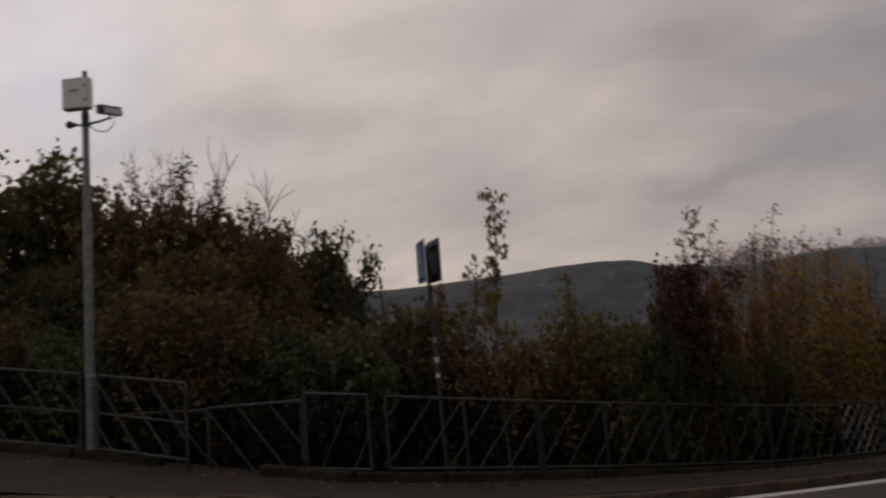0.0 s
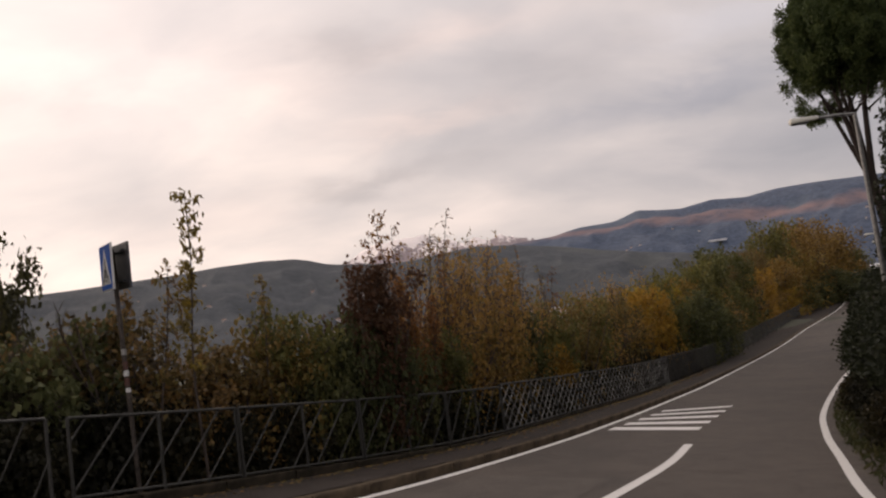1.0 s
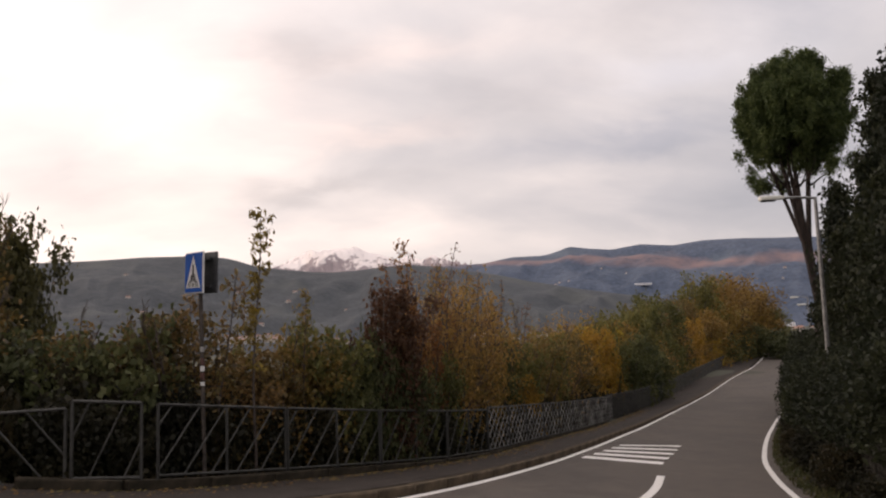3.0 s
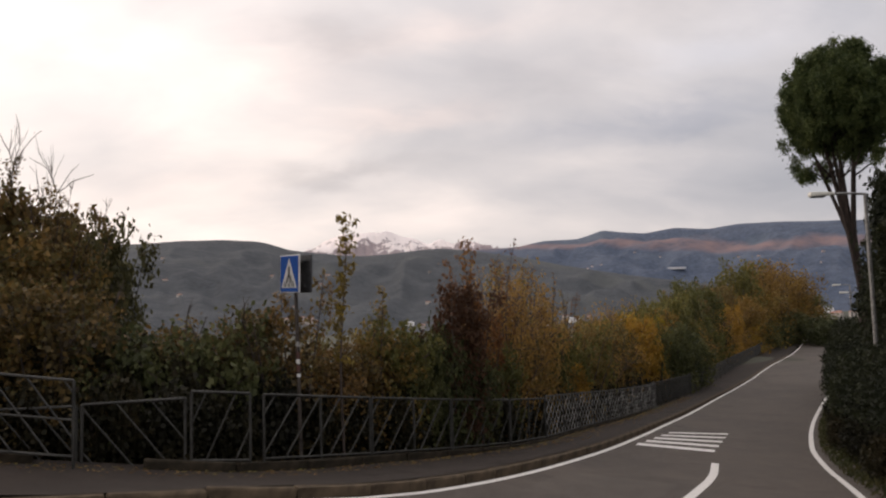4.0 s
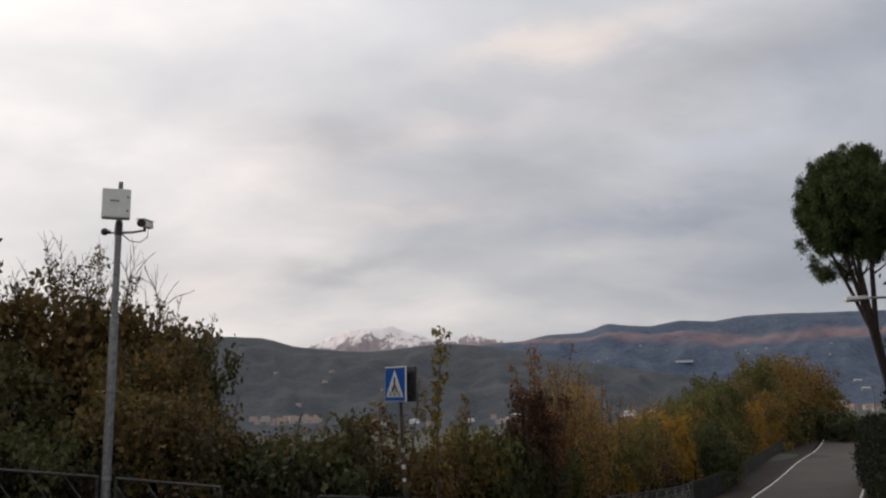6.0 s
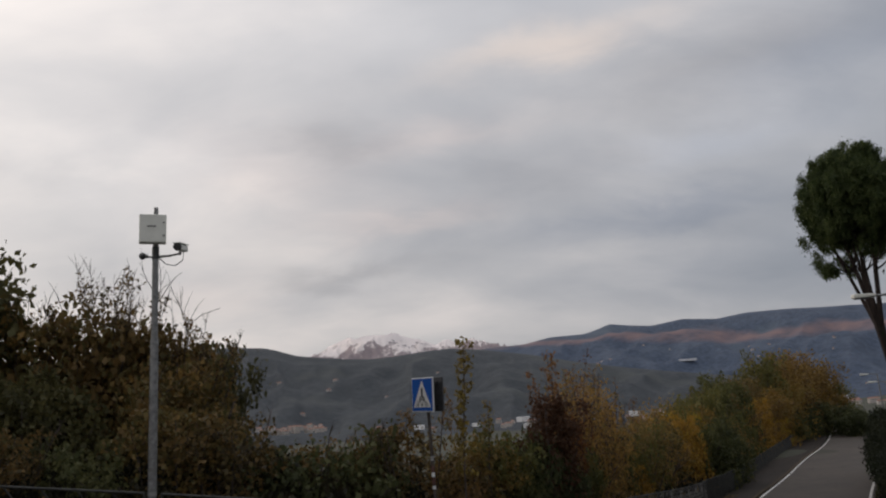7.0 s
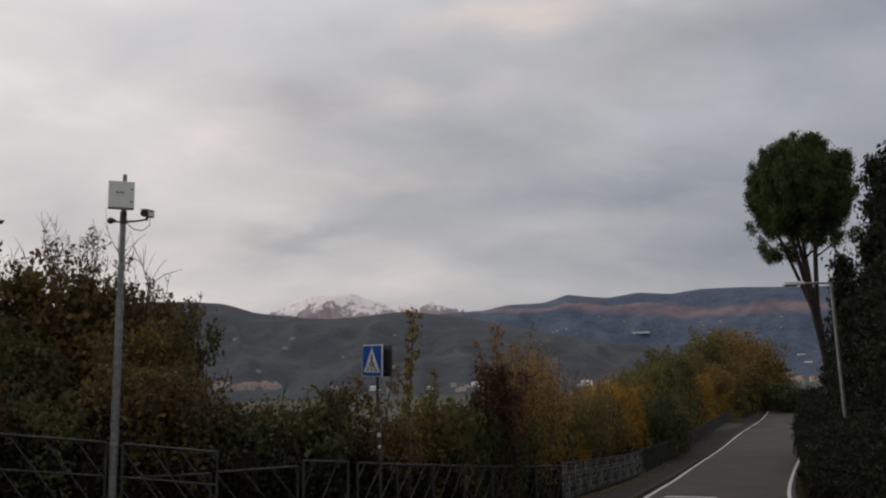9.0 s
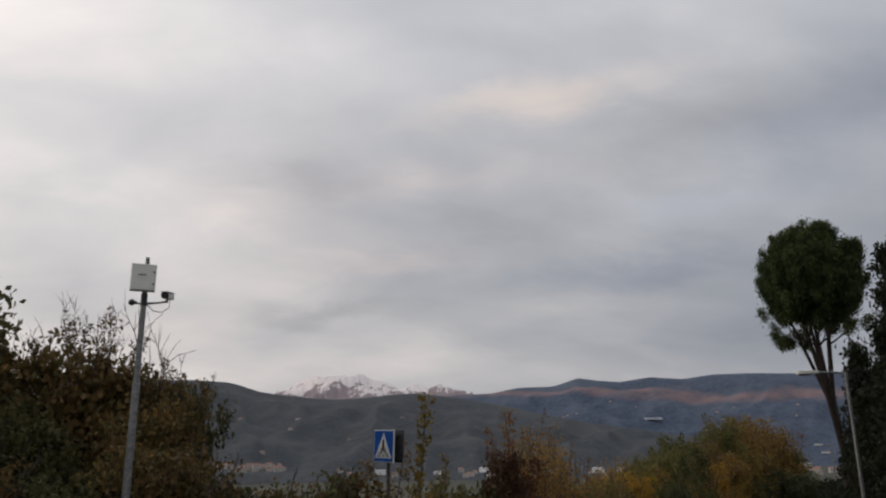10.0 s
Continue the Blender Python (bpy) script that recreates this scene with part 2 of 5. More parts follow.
FENCE_TUBE = metal_mat("weathered_fence_steel", (0.017, 0.017, 0.015), (0.056, 0.054, 0.048), 0.6, 0.2, 5)
LATTICE = metal_mat("zinc_lattice", (0.07, 0.07, 0.068), (0.46, 0.45, 0.43), 0.5, 0.2, 1.1)
BOX_WHITE = plain_mat("box_enamel", (0.62, 0.62, 0.56), (0.72, 0.72, 0.66), 5, 0.45, 0.001)
BLACK = plain_mat("black_plastic", (0.012, 0.012, 0.013), (0.03, 0.03, 0.03), 8, 0.4, 0.001)
SIGN_BLUE = plain_mat("sign_blue", (0.008, 0.062, 0.27), (0.012, 0.08, 0.32), 4, 0.6, 0.0005)
SIGN_BLUE.node_tree.nodes["Principled BSDF"].inputs["Specular IOR Level"].default_value = 0.12
SIGN_WHITE = plain_mat("sign_white", (0.52, 0.52, 0.51), (0.62, 0.62, 0.61), 5, 0.4, 0.0005)
SIGN_BACK = metal_mat("sign_back", (0.04, 0.042, 0.045), (0.08, 0.08, 0.085), 0.5, 0.5)
RED_BAND = plain_mat("red_band", (0.05, 0.02, 0.016), (0.10, 0.035, 0.025), 8, 0.5, 0.001)
PLINTH = plain_mat("mossy_concrete", (0.012, 0.011, 0.008), (0.050, 0.040, 0.028), 4.0, 0.9, 0.008, 0.1)
STONE = plain_mat("rubble_stone", (0.014, 0.013, 0.010), (0.045, 0.040, 0.032), 5, 0.9, 0.02, 0.1)
MORTAR = plain_mat("wall_mortar", (0.009, 0.0085, 0.007), (0.024, 0.022, 0.017), 9, 0.95, 0.01, 0.1)
BARK = bark_mat("grey_bark", (0.03, 0.025, 0.02), (0.085, 0.07, 0.055))
PINE_BARK = bark_mat("pine_bark", (0.010, 0.007, 0.006), (0.036, 0.024, 0.020))
TWIG = bark_mat("twig_bark", (0.035, 0.025, 0.02), (0.08, 0.06, 0.05))
LEAF_DARK = leaf_mat("evergreen_leaf", (0.018, 0.022, 0.010), (0.038, 0.042, 0.017), (0.070, 0.068, 0.026))
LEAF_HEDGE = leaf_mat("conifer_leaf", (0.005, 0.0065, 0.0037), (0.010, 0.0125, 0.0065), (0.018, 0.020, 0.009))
LEAF_UNDER = leaf_mat("dark_tree_leaf", (0.020, 0.020, 0.010), (0.045, 0.042, 0.016), (0.085, 0.070, 0.024))
# near-black leaf: shade under the dense hedge is put into its colour
LEAF_SHADED = leaf_mat("shaded_undergrowth_leaf", (0.0045, 0.0045, 0.003), (0.010, 0.0095, 0.0045), (0.024, 0.018, 0.008))
LEAF_GREEN = leaf_mat("green_leaf", (0.024, 0.027, 0.010), (0.056, 0.056, 0.018), (0.115, 0.096, 0.027))
LEAF_OLIVE = leaf_mat("olive_leaf", (0.028, 0.024, 0.011), (0.066, 0.053, 0.018), (0.14, 0.088, 0.025), (0.058, 0.060, 0.020))
LEAF_BROWN = leaf_mat("autumn_brown_leaf", (0.05, 0.036, 0.018), (0.15, 0.085, 0.03), (0.085, 0.076, 0.026), (0.22, 0.13, 0.038))
LEAF_TREE = leaf_mat("dull_autumn_leaf", (0.024, 0.018, 0.010), (0.055, 0.041, 0.016), (0.115, 0.069, 0.024), (0.050, 0.045, 0.017), (0.17, 0.102, 0.030))
LEAF_RUST = leaf_mat("rust_leaf", (0.055, 0.025, 0.012), (0.13, 0.058, 0.018), (0.19, 0.095, 0.027))
LEAF_DEEP = leaf_mat("deep_red_leaf", (0.021, 0.013, 0.008), (0.046, 0.022, 0.012), (0.028, 0.022, 0.010))
LEAF_YELLOW = leaf_mat("yellow_leaf", (0.10, 0.064, 0.016), (0.225, 0.125, 0.020), (0.31, 0.178, 0.022))
LEAF_GOLD = leaf_mat("gold_brown_leaf", (0.075, 0.048, 0.018), (0.17, 0.098, 0.030), (0.225, 0.135, 0.036), (0.105, 0.086, 0.028))
LEAF_ORANGE = leaf_mat("orange_leaf", (0.060, 0.040, 0.015), (0.125, 0.076, 0.022), (0.170, 0.104, 0.026), (0.092, 0.077, 0.023))
NEEDLE = leaf_mat("pine_needle", (0.014, 0.022, 0.009), (0.036, 0.049, 0.017), (0.072, 0.084, 0.027), thin=0.3)
GRASS = leaf_mat("grass_blade", (0.011, 0.014, 0.006), (0.024, 0.027, 0.010), (0.045, 0.040, 0.017))


# ---- mesh helpers ----
def mesh_object(name, verts, faces, material, parent=None, label="", smooth=False):
    me = bpy.data.meshes.new(name)
    me.from_pydata([tuple(v) for v in verts], [], [tuple(f) for f in faces])
    me.materials.append(material)
    if smooth:
        me.shade_smooth()
    ob = new(name, me)
    if parent:
        ob.parent = parent
    if label:
        tagged(ob, label)
    return ob


def part(name, bm, material, parent, label="", smooth=False):
    """Links a bmesh as one mesh object under a thing or a part."""
    bmesh.ops.recalc_face_normals(bm, faces=bm.faces)
    me = bpy.data.meshes.new(name)
    bm.to_mesh(me)
    bm.free()
    me.materials.append(material)
    if smooth:
        me.shade_smooth()
        me.set_sharp_from_angle(angle=radians(35))
    ob = new(name, me)
    ob.parent = parent
    if label:
        tagged(ob, label)
    return ob


def thing(name, place, label, category, group="", kind=""):
    ob = new(name)
    ob.location = place
    return tagged(ob, label, category, group, kind)


def tube(bm, path, radii, sides=8, cap=True):
    """A tube along a path of points, with a radius for each."""
    path = [Vector(p) for p in path]
    rings = []
    for i, p in enumerate(path):
        d = (path[min(i + 1, len(path) - 1)] - path[max(i - 1, 0)]).normalized()
        a = d.cross(Vector((0, 0, 1)) if abs(d.z) < 0.95 else Vector((1, 0, 0))).normalized()
        b = d.cross(a)
        r = radii[i] if isinstance(radii, (list, tuple)) else radii
        rings.append([bm.verts.new(p + r * (math.cos(k * 2 * math.pi / sides) * a + math.sin(k * 2 * math.pi / sides) * b)) for k in range(sides)])
    for r0, r1 in zip(rings[:-1], rings[1:]):
        for k in range(sides):
            bm.faces.new((r0[k], r0[(k + 1) % sides], r1[(k + 1) % sides], r1[k]))
    if cap:
        bm.faces.new(rings[0][::-1])
        bm.faces.new(rings[-1])
    return bm


def block(bm, m, sx, sy, sz, bevel=0.0):
    """A box with bevelled edges, at the pose m."""
    made = bmesh.ops.create_cube(bm, size=1, matrix=m @ Matrix.Diagonal((sx, sy, sz, 1)))
    if bevel:
        edges = list({e for v in made["verts"] for e in v.link_edges})
        bmesh.ops.bevel(bm, geom=edges, offset=bevel, segments=2, affect="EDGES", profile=0.6)
    return bm


def smooth_line(points, step):
    """A Catmull-Rom curve through plan points, sampled about every step metres."""
    P = [np.array(p, float) for p in points]
    P = [2 * P[0] - P[1], *P, 2 * P[-1] - P[-2]]
    out = []
    for a, b, c, d in zip(P[:-3], P[1:-2], P[2:-1], P[3:]):
        n = max(2, int(np.linalg.norm(c - b) / step))
        for k in range(n):
            t = k / n
            out.append(0.5 * (2 * b + (c - a) * t + (2 * a - 5 * b + 4 * c - d) * t * t + (3 * b - a - 3 * c + d) * t ** 3))
    out.append(P[-2])
    return np.array(out)


def offset_line(line, d):
    """The line moved d metres to its left."""
    t = np.gradient(line, axis=0)
    t /= np.linalg.norm(t, axis=1)[:, None]
    return line + d * np.stack((-t[:, 1], t[:, 0]), 1)


def along(line, s):
    """Point and unit direction at the arc length s of a line."""
    seg = np.linalg.norm(np.diff(line, axis=0), axis=1)
    cum = np.concatenate(([0], np.cumsum(seg)))
    i = int(np.clip(np.searchsorted(cum, s) - 1, 0, len(seg) - 1))
    d = (line[i + 1] - line[i]) / seg[i]
    return line[i] + d * (s - cum[i]), d


def length_at_x(line, x):
    seg = np.concatenate(([0], np.cumsum(np.linalg.norm(np.diff(line, axis=0), axis=1))))
    return float(np.interp(x, line[:, 0], seg))


def side_of(line, x, y):
    """Signed distance of plan points from a line, positive on its left."""
    best = np.full(np.shape(x), 1e9)
    sign = np.zeros(np.shape(x))
    for a, b in zip(line[:-1], line[1:]):
        d = b - a
        L = np.hypot(*d)
        u = np.clip(((x - a[0]) * d[0] + (y - a[1]) * d[1]) / L ** 2, 0, 1)
        dist = np.hypot(x - a[0] - u * d[0], y - a[1] - u * d[1])
        s = np.sign(d[0] * (y - a[1]) - d[1] * (x - a[0]))
        near = dist < best
        best = np.where(near, dist, best)
        sign = np.where(near, s, sign)
    return best * sign


# ---- plan of the road ----
def road_z(x):
    x = np.clip(x, -40, 50)
    return -0.15 * x + 0.0014 * x * x - 0.0014 * np.minimum(x, 0) ** 2


EDGE = smooth_line([(-40, -7.5), (-15, -4.6), (-4, -3.75), (1.7, -3.58), (3.5, -3.5), (5.15, -3.12), (7.9, -1.65), (12.2, 1.2), (16.2, 4.05),
                    (23, 8.85), (37, 18.2), (58, 30.8), (78, 42.0), (110, 62)], 0.6)
RIGHT = smooth_line([(3.2, -40), (4.4, -22), (5.4, -15), (6.8, -11.6), (8.8, -8.2), (11.3, -5.6), (14.1, -3.2), (16.5, -1.2), (20.3, 1.65), (27.8, 6.6),
                     (38, 12.8), (47, 18.0), (60, 25.6), (78, 37.0), (110, 57)], 0.6)
FENCE = smooth_line([(-40, 1.5), (-14, 1.1), (-4, 0.45), (0, -0.05), (2.96, -0.57), (4.0, -0.52), (5.2, -0.1), (6.4, 0.47), (9.8, 1.95), (12.3, 3.45), (16.3, 6.5),
                     (21.9, 10.35), (31.3, 16.8), (50, 29.0), (78, 46.0), (110, 66)], 0.6)


def kerb_rise(x):
    """Height of the kerb, which drops at the crossing."""
    return np.interp(x, (-6.5, -4.5, 1.0, 3.0), (0.125, 0.03, 0.03, 0.125))


def paved_z(x, y):
    """Height of the pavement: a kerb's height above the road at its edge, falling below it towards the fence."""
    d = side_of(EDGE, np.asarray(x, float), np.asarray(y, float))
    return road_z(x) + kerb_rise(x) * np.interp(d, (0, 0.3, 2.4), (1.0, 1.0, 0.0)) - np.interp(d, (0.3, 2.2), (0.0, 0.125))


def land_z(x, y):
    """Height of the open ground."""
    x, y = np.asarray(x, float), np.asarray(y, float)
    df, dr = side_of(FENCE[::3], x, y), -side_of(RIGHT[::3], x, y)
    base = road_z(x)
    drop = np.interp(df, (0.2, 1.0, 4, 12, 40, 150, 500, 1200), (0.12, 0.45, 1.6, 4.0, 9.0, 16.0, 22.0, 24.0))
    rise = np.interp(dr, (1.0, 1.7, 3, 10, 60, 400), (0, 1.15, 1.5, 1.9, 0.6, -16.0))
    z = np.where(df > 0, base - drop, np.where(dr > 0.6, base - 0.25 + rise, base - 0.3))
    return z


def strip(name, lines, heights, material, label, category="", kind="structure"):
    """A sheet that runs between several lines of the same number of points."""
    n, k = len(lines[0]), len(lines)
    verts = [(p[0], p[1], float(h)) for line, hs in zip(lines, heights) for p, h in zip(line, hs)]
    faces = [(r * n + i, r * n + i + 1, (r + 1) * n + i + 1, (r + 1) * n + i) for r in range(k - 1) for i in range(n - 1)]
    ob = mesh_object(name, verts, faces, material, smooth=True)
    return tagged(ob, label, category, kind=kind)


def resample(line, n):
    seg = np.concatenate(([0], np.cumsum(np.linalg.norm(np.diff(line, axis=0), axis=1))))
    s = np.linspace(0, seg[-1], n)
    return np.stack((np.interp(s, seg, line[:, 0]), np.interp(s, seg, line[:, 1])), 1)


# ---- ground, road, pavement ----
def make_ground():
    def axis(lo, hi, fine_lo, fine_hi):
        a = list(np.arange(fine_lo, fine_hi, 1.0))
        v, s = fine_hi, 1.2
        while v < hi:
            a.append(v)
            s *= 1.16
            v += s
        a.append(hi)
        v, s = fine_lo, 1.2
        while v > lo:
            s *= 1.16
            v -= s
            a.insert(0, max(v, lo))
        return np.array(a)

    xs, ys = axis(-4600, 4600, -16, 62), axis(-4600, 4600, -20, 52)
    X, Y = np.meshgrid(xs, ys)
    Z = land_z(X, Y)
    far = np.hypot(X, Y)
    Z = Z + np.where(far > 25, 0.35, 0.0) * np.sin(X * 0.21) * np.cos(Y * 0.17)
    nx = len(xs)
    verts = np.stack((X.ravel(), Y.ravel(), Z.ravel()), 1)
    faces = [(j * nx + i, j * nx + i + 1, (j + 1) * nx + i + 1, (j + 1) * nx + i) for j in range(len(ys) - 1) for i in range(nx - 1)]
    m = Mat("valley_ground")
    near, wide, plot = m.noise(0.6, 6, 0.65), m.noise(0.004, 5, 0.6), m.noise(0.02, 4, 0.6)
    c = m.ramp(wide, (0.35, (0.026, 0.031, 0.021)), (0.5, (0.045, 0.049, 0.032)), (0.66, (0.068, 0.068, 0.048)))
    c = m.mix(0.5, c, m.ramp(plot, (0.35, (0.022, 0.026, 0.018)), (0.65, (0.08, 0.08, 0.05))))
    c = m.mix(0.4, c, m.ramp(near, (0.35, (0.02, 0.022, 0.012)), (0.65, (0.06, 0.055, 0.03))))
    m.done(c, 0.95, 0, near, 0.05, 0.5)
    tagged(mesh_object("ground", verts, faces, m.m, smooth=True), "dark green and brown autumn ground falling into the valley", "ground", kind="structure")


make_ground()
N_ROAD = 260
left, right = resample(offset_line(EDGE, 0.13), N_ROAD), resample(offset_line(RIGHT, -1.05), N_ROAD)
rows = [left + (right - left) * u for u in np.linspace(0, 1, 9)]
strip("road", rows, [road_z(r[:, 0]) for r in rows], ASPHALT, "worn grey-brown asphalt road running downhill round a bend", "road")

inner, outer = resample(offset_line(EDGE, 0.30), 320), resample(offset_line(FENCE, 0.35), 320)
rows = [inner + (outer - inner) * u for u in (0, 0.25, 0.5, 0.75, 1)]
strip("pavement", rows, [paved_z(r[:, 0], r[:, 1]) - 0.004 for r in rows], PAVING, "dark asphalt pavement sloping along the fence", "pavement")



def kerb_mesh(seed):
    rng = random.Random(seed)
    bm = bmesh.new()
    block(bm, pose(0, 0, -0.16), 0.99, 0.16, 0.32, 0.032)
    for v in bm.verts:
        v.co += Vector((rng.uniform(-1, 1) * 0.004, rng.uniform(-1, 1) * 0.006, rng.uniform(-1, 1) * 0.006))
    me = bpy.data.meshes.new("kerb_stone")
    bm.to_mesh(me)
    bm.free()
    me.materials.append(KERB)
    return me


def make_kerb():
    kerb = thing("kerb", (0, 0, 0), "worn grey-brown stone kerb along the pavement", "kerb", kind="structure")
    meshes = [kerb_mesh(i) for i in range(4)]
    line = offset_line(EDGE, 0.21)
    s, s1, k = length_at_x(line, -9), length_at_x(line, 72), 0
    while s < s1:
        p, d = along(line, s)
        x = float(p[0])
        ob = new("kerb_stone", meshes[k % 4])
        ob.parent = kerb
        rise = float(road_z(p[0] + d[0]) + kerb_rise(p[0] + d[0]) - road_z(p[0]) - kerb_rise(p[0]))
        ob.matrix_basis = Matrix.Translation((p[0], p[1], float(road_z(p[0]) + kerb_rise(x)))) @ Matrix.Rotation(math.atan2(d[1], d[0]), 4, "Z") @ Matrix.Rotation(-rise, 4, "Y")
        s += 1.0
        k += 1


make_kerb()


def ribbon(name, line, width, material, label, lift=0.006, category="road marking"):
    a, b = offset_line(line, width / 2), offset_line(line, -width / 2)
    ob = strip(name, [a, b], [road_z(e[:, 0]) + lift + 0.0012 * np.clip(e[:, 0] - 25, 0, 60) for e in (a, b)], material, label, category)
    return ob


ribbon("edge_line", EDGE, 0.12, LINE, "white painted edge line beside the kerb")
ribbon("edge_line", offset_line(RIGHT, 0.0), 0.13, LINE, "white painted edge line round the bend beside the bank")
ribbon("centre_line", smooth_line([(6.35, -5.32), (8.3, -4.4), (10.35, -3.1), (12.0, -1.95), (13.65, -0.62)], 0.4), 0.15, LINE, "white curved centre line worn on asphalt")


def slab(name, corners, label):
    verts = [(x, y, float(road_z(x)) + 0.007) for x, y in corners]
    ob = mesh_object(name, verts, [tuple(range(len(verts)))], LINE)
    return tagged(ob, label, "road marking", group="cross bars painted on the lane", kind="structure")


patch = mesh_object("road_patch", [(x, y, float(road_z(x)) + 0.004) for x, y in ((6.9, -3.0), (7.9, -4.35), (10.2, -2.75), (9.0, -1.35))], [(0, 1, 2, 3)], PATCH)
tagged(patch, "paler repaired patch in the asphalt", "road patch", kind="structure")
# cross bars on the uphill lane, and the first bars of the crossing by the dropped kerb
for k in range(5):
    u = k / 4
    a, b = Vector((14.25 + 3.75 * u, 2.30 + 2.45 * u)), Vector((15.45 + 4.55 * u, 0.92 + 3.30 * u))
    d = Vector((0.80, 0.60)) * (0.62 - 0.20 * u)
    slab("cross_bar", [tuple(a), tuple(b), tuple(b + d), tuple(a + d)], "broad white bar painted across the lane")
for k in range(6):
    y = -4.12 - 1.0 * k
    slab("crossing_bar", [(0.2 - 0.08 * k, y - 0.05), (0.3 - 0.08 * k, y - 0.55), (2.85 + 0.08 * k, y - 0.47), (3.05 + 0.08 * k, y - 0.17)], "white bar of a pedestrian crossing")


# ---- fence ----
def fence_panel(a, b, za, zb, height, style, tubes, label, group):
    """One tubular panel from plan point a to b whose foot lies at za and zb."""
    fence = thing("fence_panel", (a[0], a[1], za), label, "fence", group)
    d = Vector((b[0] - a[0], b[1] - a[1], zb - za))
    flat = Vector((d.x, d.y, 0)).length

    def at(u, h):
        return Vector((d.x * u, d.y * u, d.z * u + h))

    r = 0.020
    for u in ((0, 0.5, 1) if flat > 2.2 and style == "rise" else (0, 1)):
        bm = bmesh.new()
        tube(bm, [at(u, -0.25), at(u, height * 0.5), at(u, height)], r * 1.15, 8)
        part("post", bm, tubes, fence)
    for name, h in (("top_rail", height), ("bottom_rail", 0.05)):
        bm = bmesh.new()
        tube(bm, [at(0, h), at(0.5, h), at(1, h)], r, 8)
        part(name, bm, tubes, fence)
    lo, hi = 0.05, height
    if style == "mid":
        bm = bmesh.new()
        tube(bm, [at(0, 0.52), at(1, 0.52)], 0.016, 6)
        part("middle_rail", bm, tubes, fence)
    bars = {"fall": [-1], "mid": [-1], "rise": [1], "gate": [1], "cross": [1, -1]}[style]
    for sgn in bars:
        lean = {"cross": 1.38, "gate": 0.45}.get(style, 0.78) * (hi - lo)
        step = {"cross": 0.41, "gate": 0.42}.get(style, 0.46)
        k = -lean + step * 0.5
        while k < flat:
            u0, u1 = (k, k + lean) if sgn > 0 else (k + lean, k)
            p0, p1 = Vector((u0, lo)), Vector((u1, hi))
            lo_t, hi_t = 0.0, 1.0
            for t_edge in (0.0, flat):
                du = p1.x - p0.x
                t = (t_edge - p0.x) / du
                if 0 < t < 1:
                    if (du > 0) == (t_edge == 0.0):
                        lo_t = max(lo_t, t)
                    else:
                        hi_t = min(hi_t, t)
            q0, q1 = p0.lerp(p1, lo_t), p0.lerp(p1, hi_t)
            k += step
            if (q1 - q0).length < 0.12 or min(q0.x, q1.x) < -0.01 or max(q0.x, q1.x) > flat + 0.01:
                continue
            bm = bmesh.new()
            tube(bm, [at(q0.x / flat, q0.y), at(q1.x / flat, q1.y)], 0.0115 if style == "cross" else 0.013, 6)
            part("diagonal_bar", bm, LATTICE if style == "cross" else tubes, fence)
    return fence


def fence_z(p):
    return float(road_z(p[0])) - 0.01


def make_plinth():
    """The low concrete footing that carries the fence, in lengths with open joints."""
    plinth = thing("fence_plinth", (0, 0, 0), "low dark mossy concrete footing under the fence", "plinth", kind="structure")
    meshes = []
    for k in range(3):
        rng = random.Random(200 + k)
        bm = bmesh.new()
        block(bm, pose(0, 0, -0.17), 1.22, 0.17, 0.36, 0.02)
        for v in bm.verts:
            v.co += Vector((rng.uniform(-1, 1) * 0.006, rng.uniform(-1, 1) * 0.008, rng.uniform(-1, 1) * 0.006))
        me = bpy.data.meshes.new("footing")
        bm.to_mesh(me)
        bm.free()
        me.materials.append(PLINTH)
        meshes.append(me)
    for x0, x1 in ((-9.4, 1.4), (2.95, 26.0)):
        s, s1, k = length_at_x(FENCE, x0), length_at_x(FENCE, x1), 0
        while s < s1:
            p, d = along(FENCE, s)
            ob = new("footing", meshes[k % 3])
            ob.parent = plinth
            fall = math.atan2(float(road_z(p[0] + d[0]) - road_z(p[0])), 1.0)
            ob.matrix_basis = Matrix.Translation((p[0], p[1], float(road_z(p[0])) - 0.012)) @ Matrix.Rotation(math.atan2(d[1], d[0]), 4, "Z") @ Matrix.Rotation(-fall, 4, "Y")
            s += 1.235
            k += 1


make_plinth()


DARK_LABEL = "weathered dark steel fence panel with diagonal bars"
for x0, x1, style in ((-9.6, -7.3, "mid"), (-7.2, -4.9, "mid"), (-4.8, -2.4, "mid"), (-2.3, -0.12, "mid"), (0.12, 1.45, "mid")):
    y0, y1 = (float(np.interp(x, FENCE[:, 0], FENCE[:, 1])) for x in (x0, x1))
    if x1 == 1.45:
        y1 = -0.62
    fence_panel((x0, y0), (x1, y1), -0.145 * x0 - 0.03, -0.145 * x1 - 0.03, 1.03, style, FENCE_TUBE, DARK_LABEL, "fence along the pavement")
fence_panel((-0.3, 0.42), (1.55, 0.05), -0.55, -0.58, 0.97, "fall", FENCE_TUBE, "low dark steel panel set back behind the fence", "fence along the pavement")
fence_panel((1.6, -0.12), (2.9, -0.46), -0.56, -0.55, 0.98, "fall", FENCE_TUBE, "low dark steel panel closing the path beside the gate", "fence along the pavement")
fence_panel((2.96, -0.57), (3.79, -0.60), -0.48, -0.57, 1.01, "gate", FENCE_TUBE, "narrow dark steel gate panel in the fence", "fence along the pavement")
s, s_end = length_at_x(FENCE, 4.02), length_at_x(FENCE, 25.6)
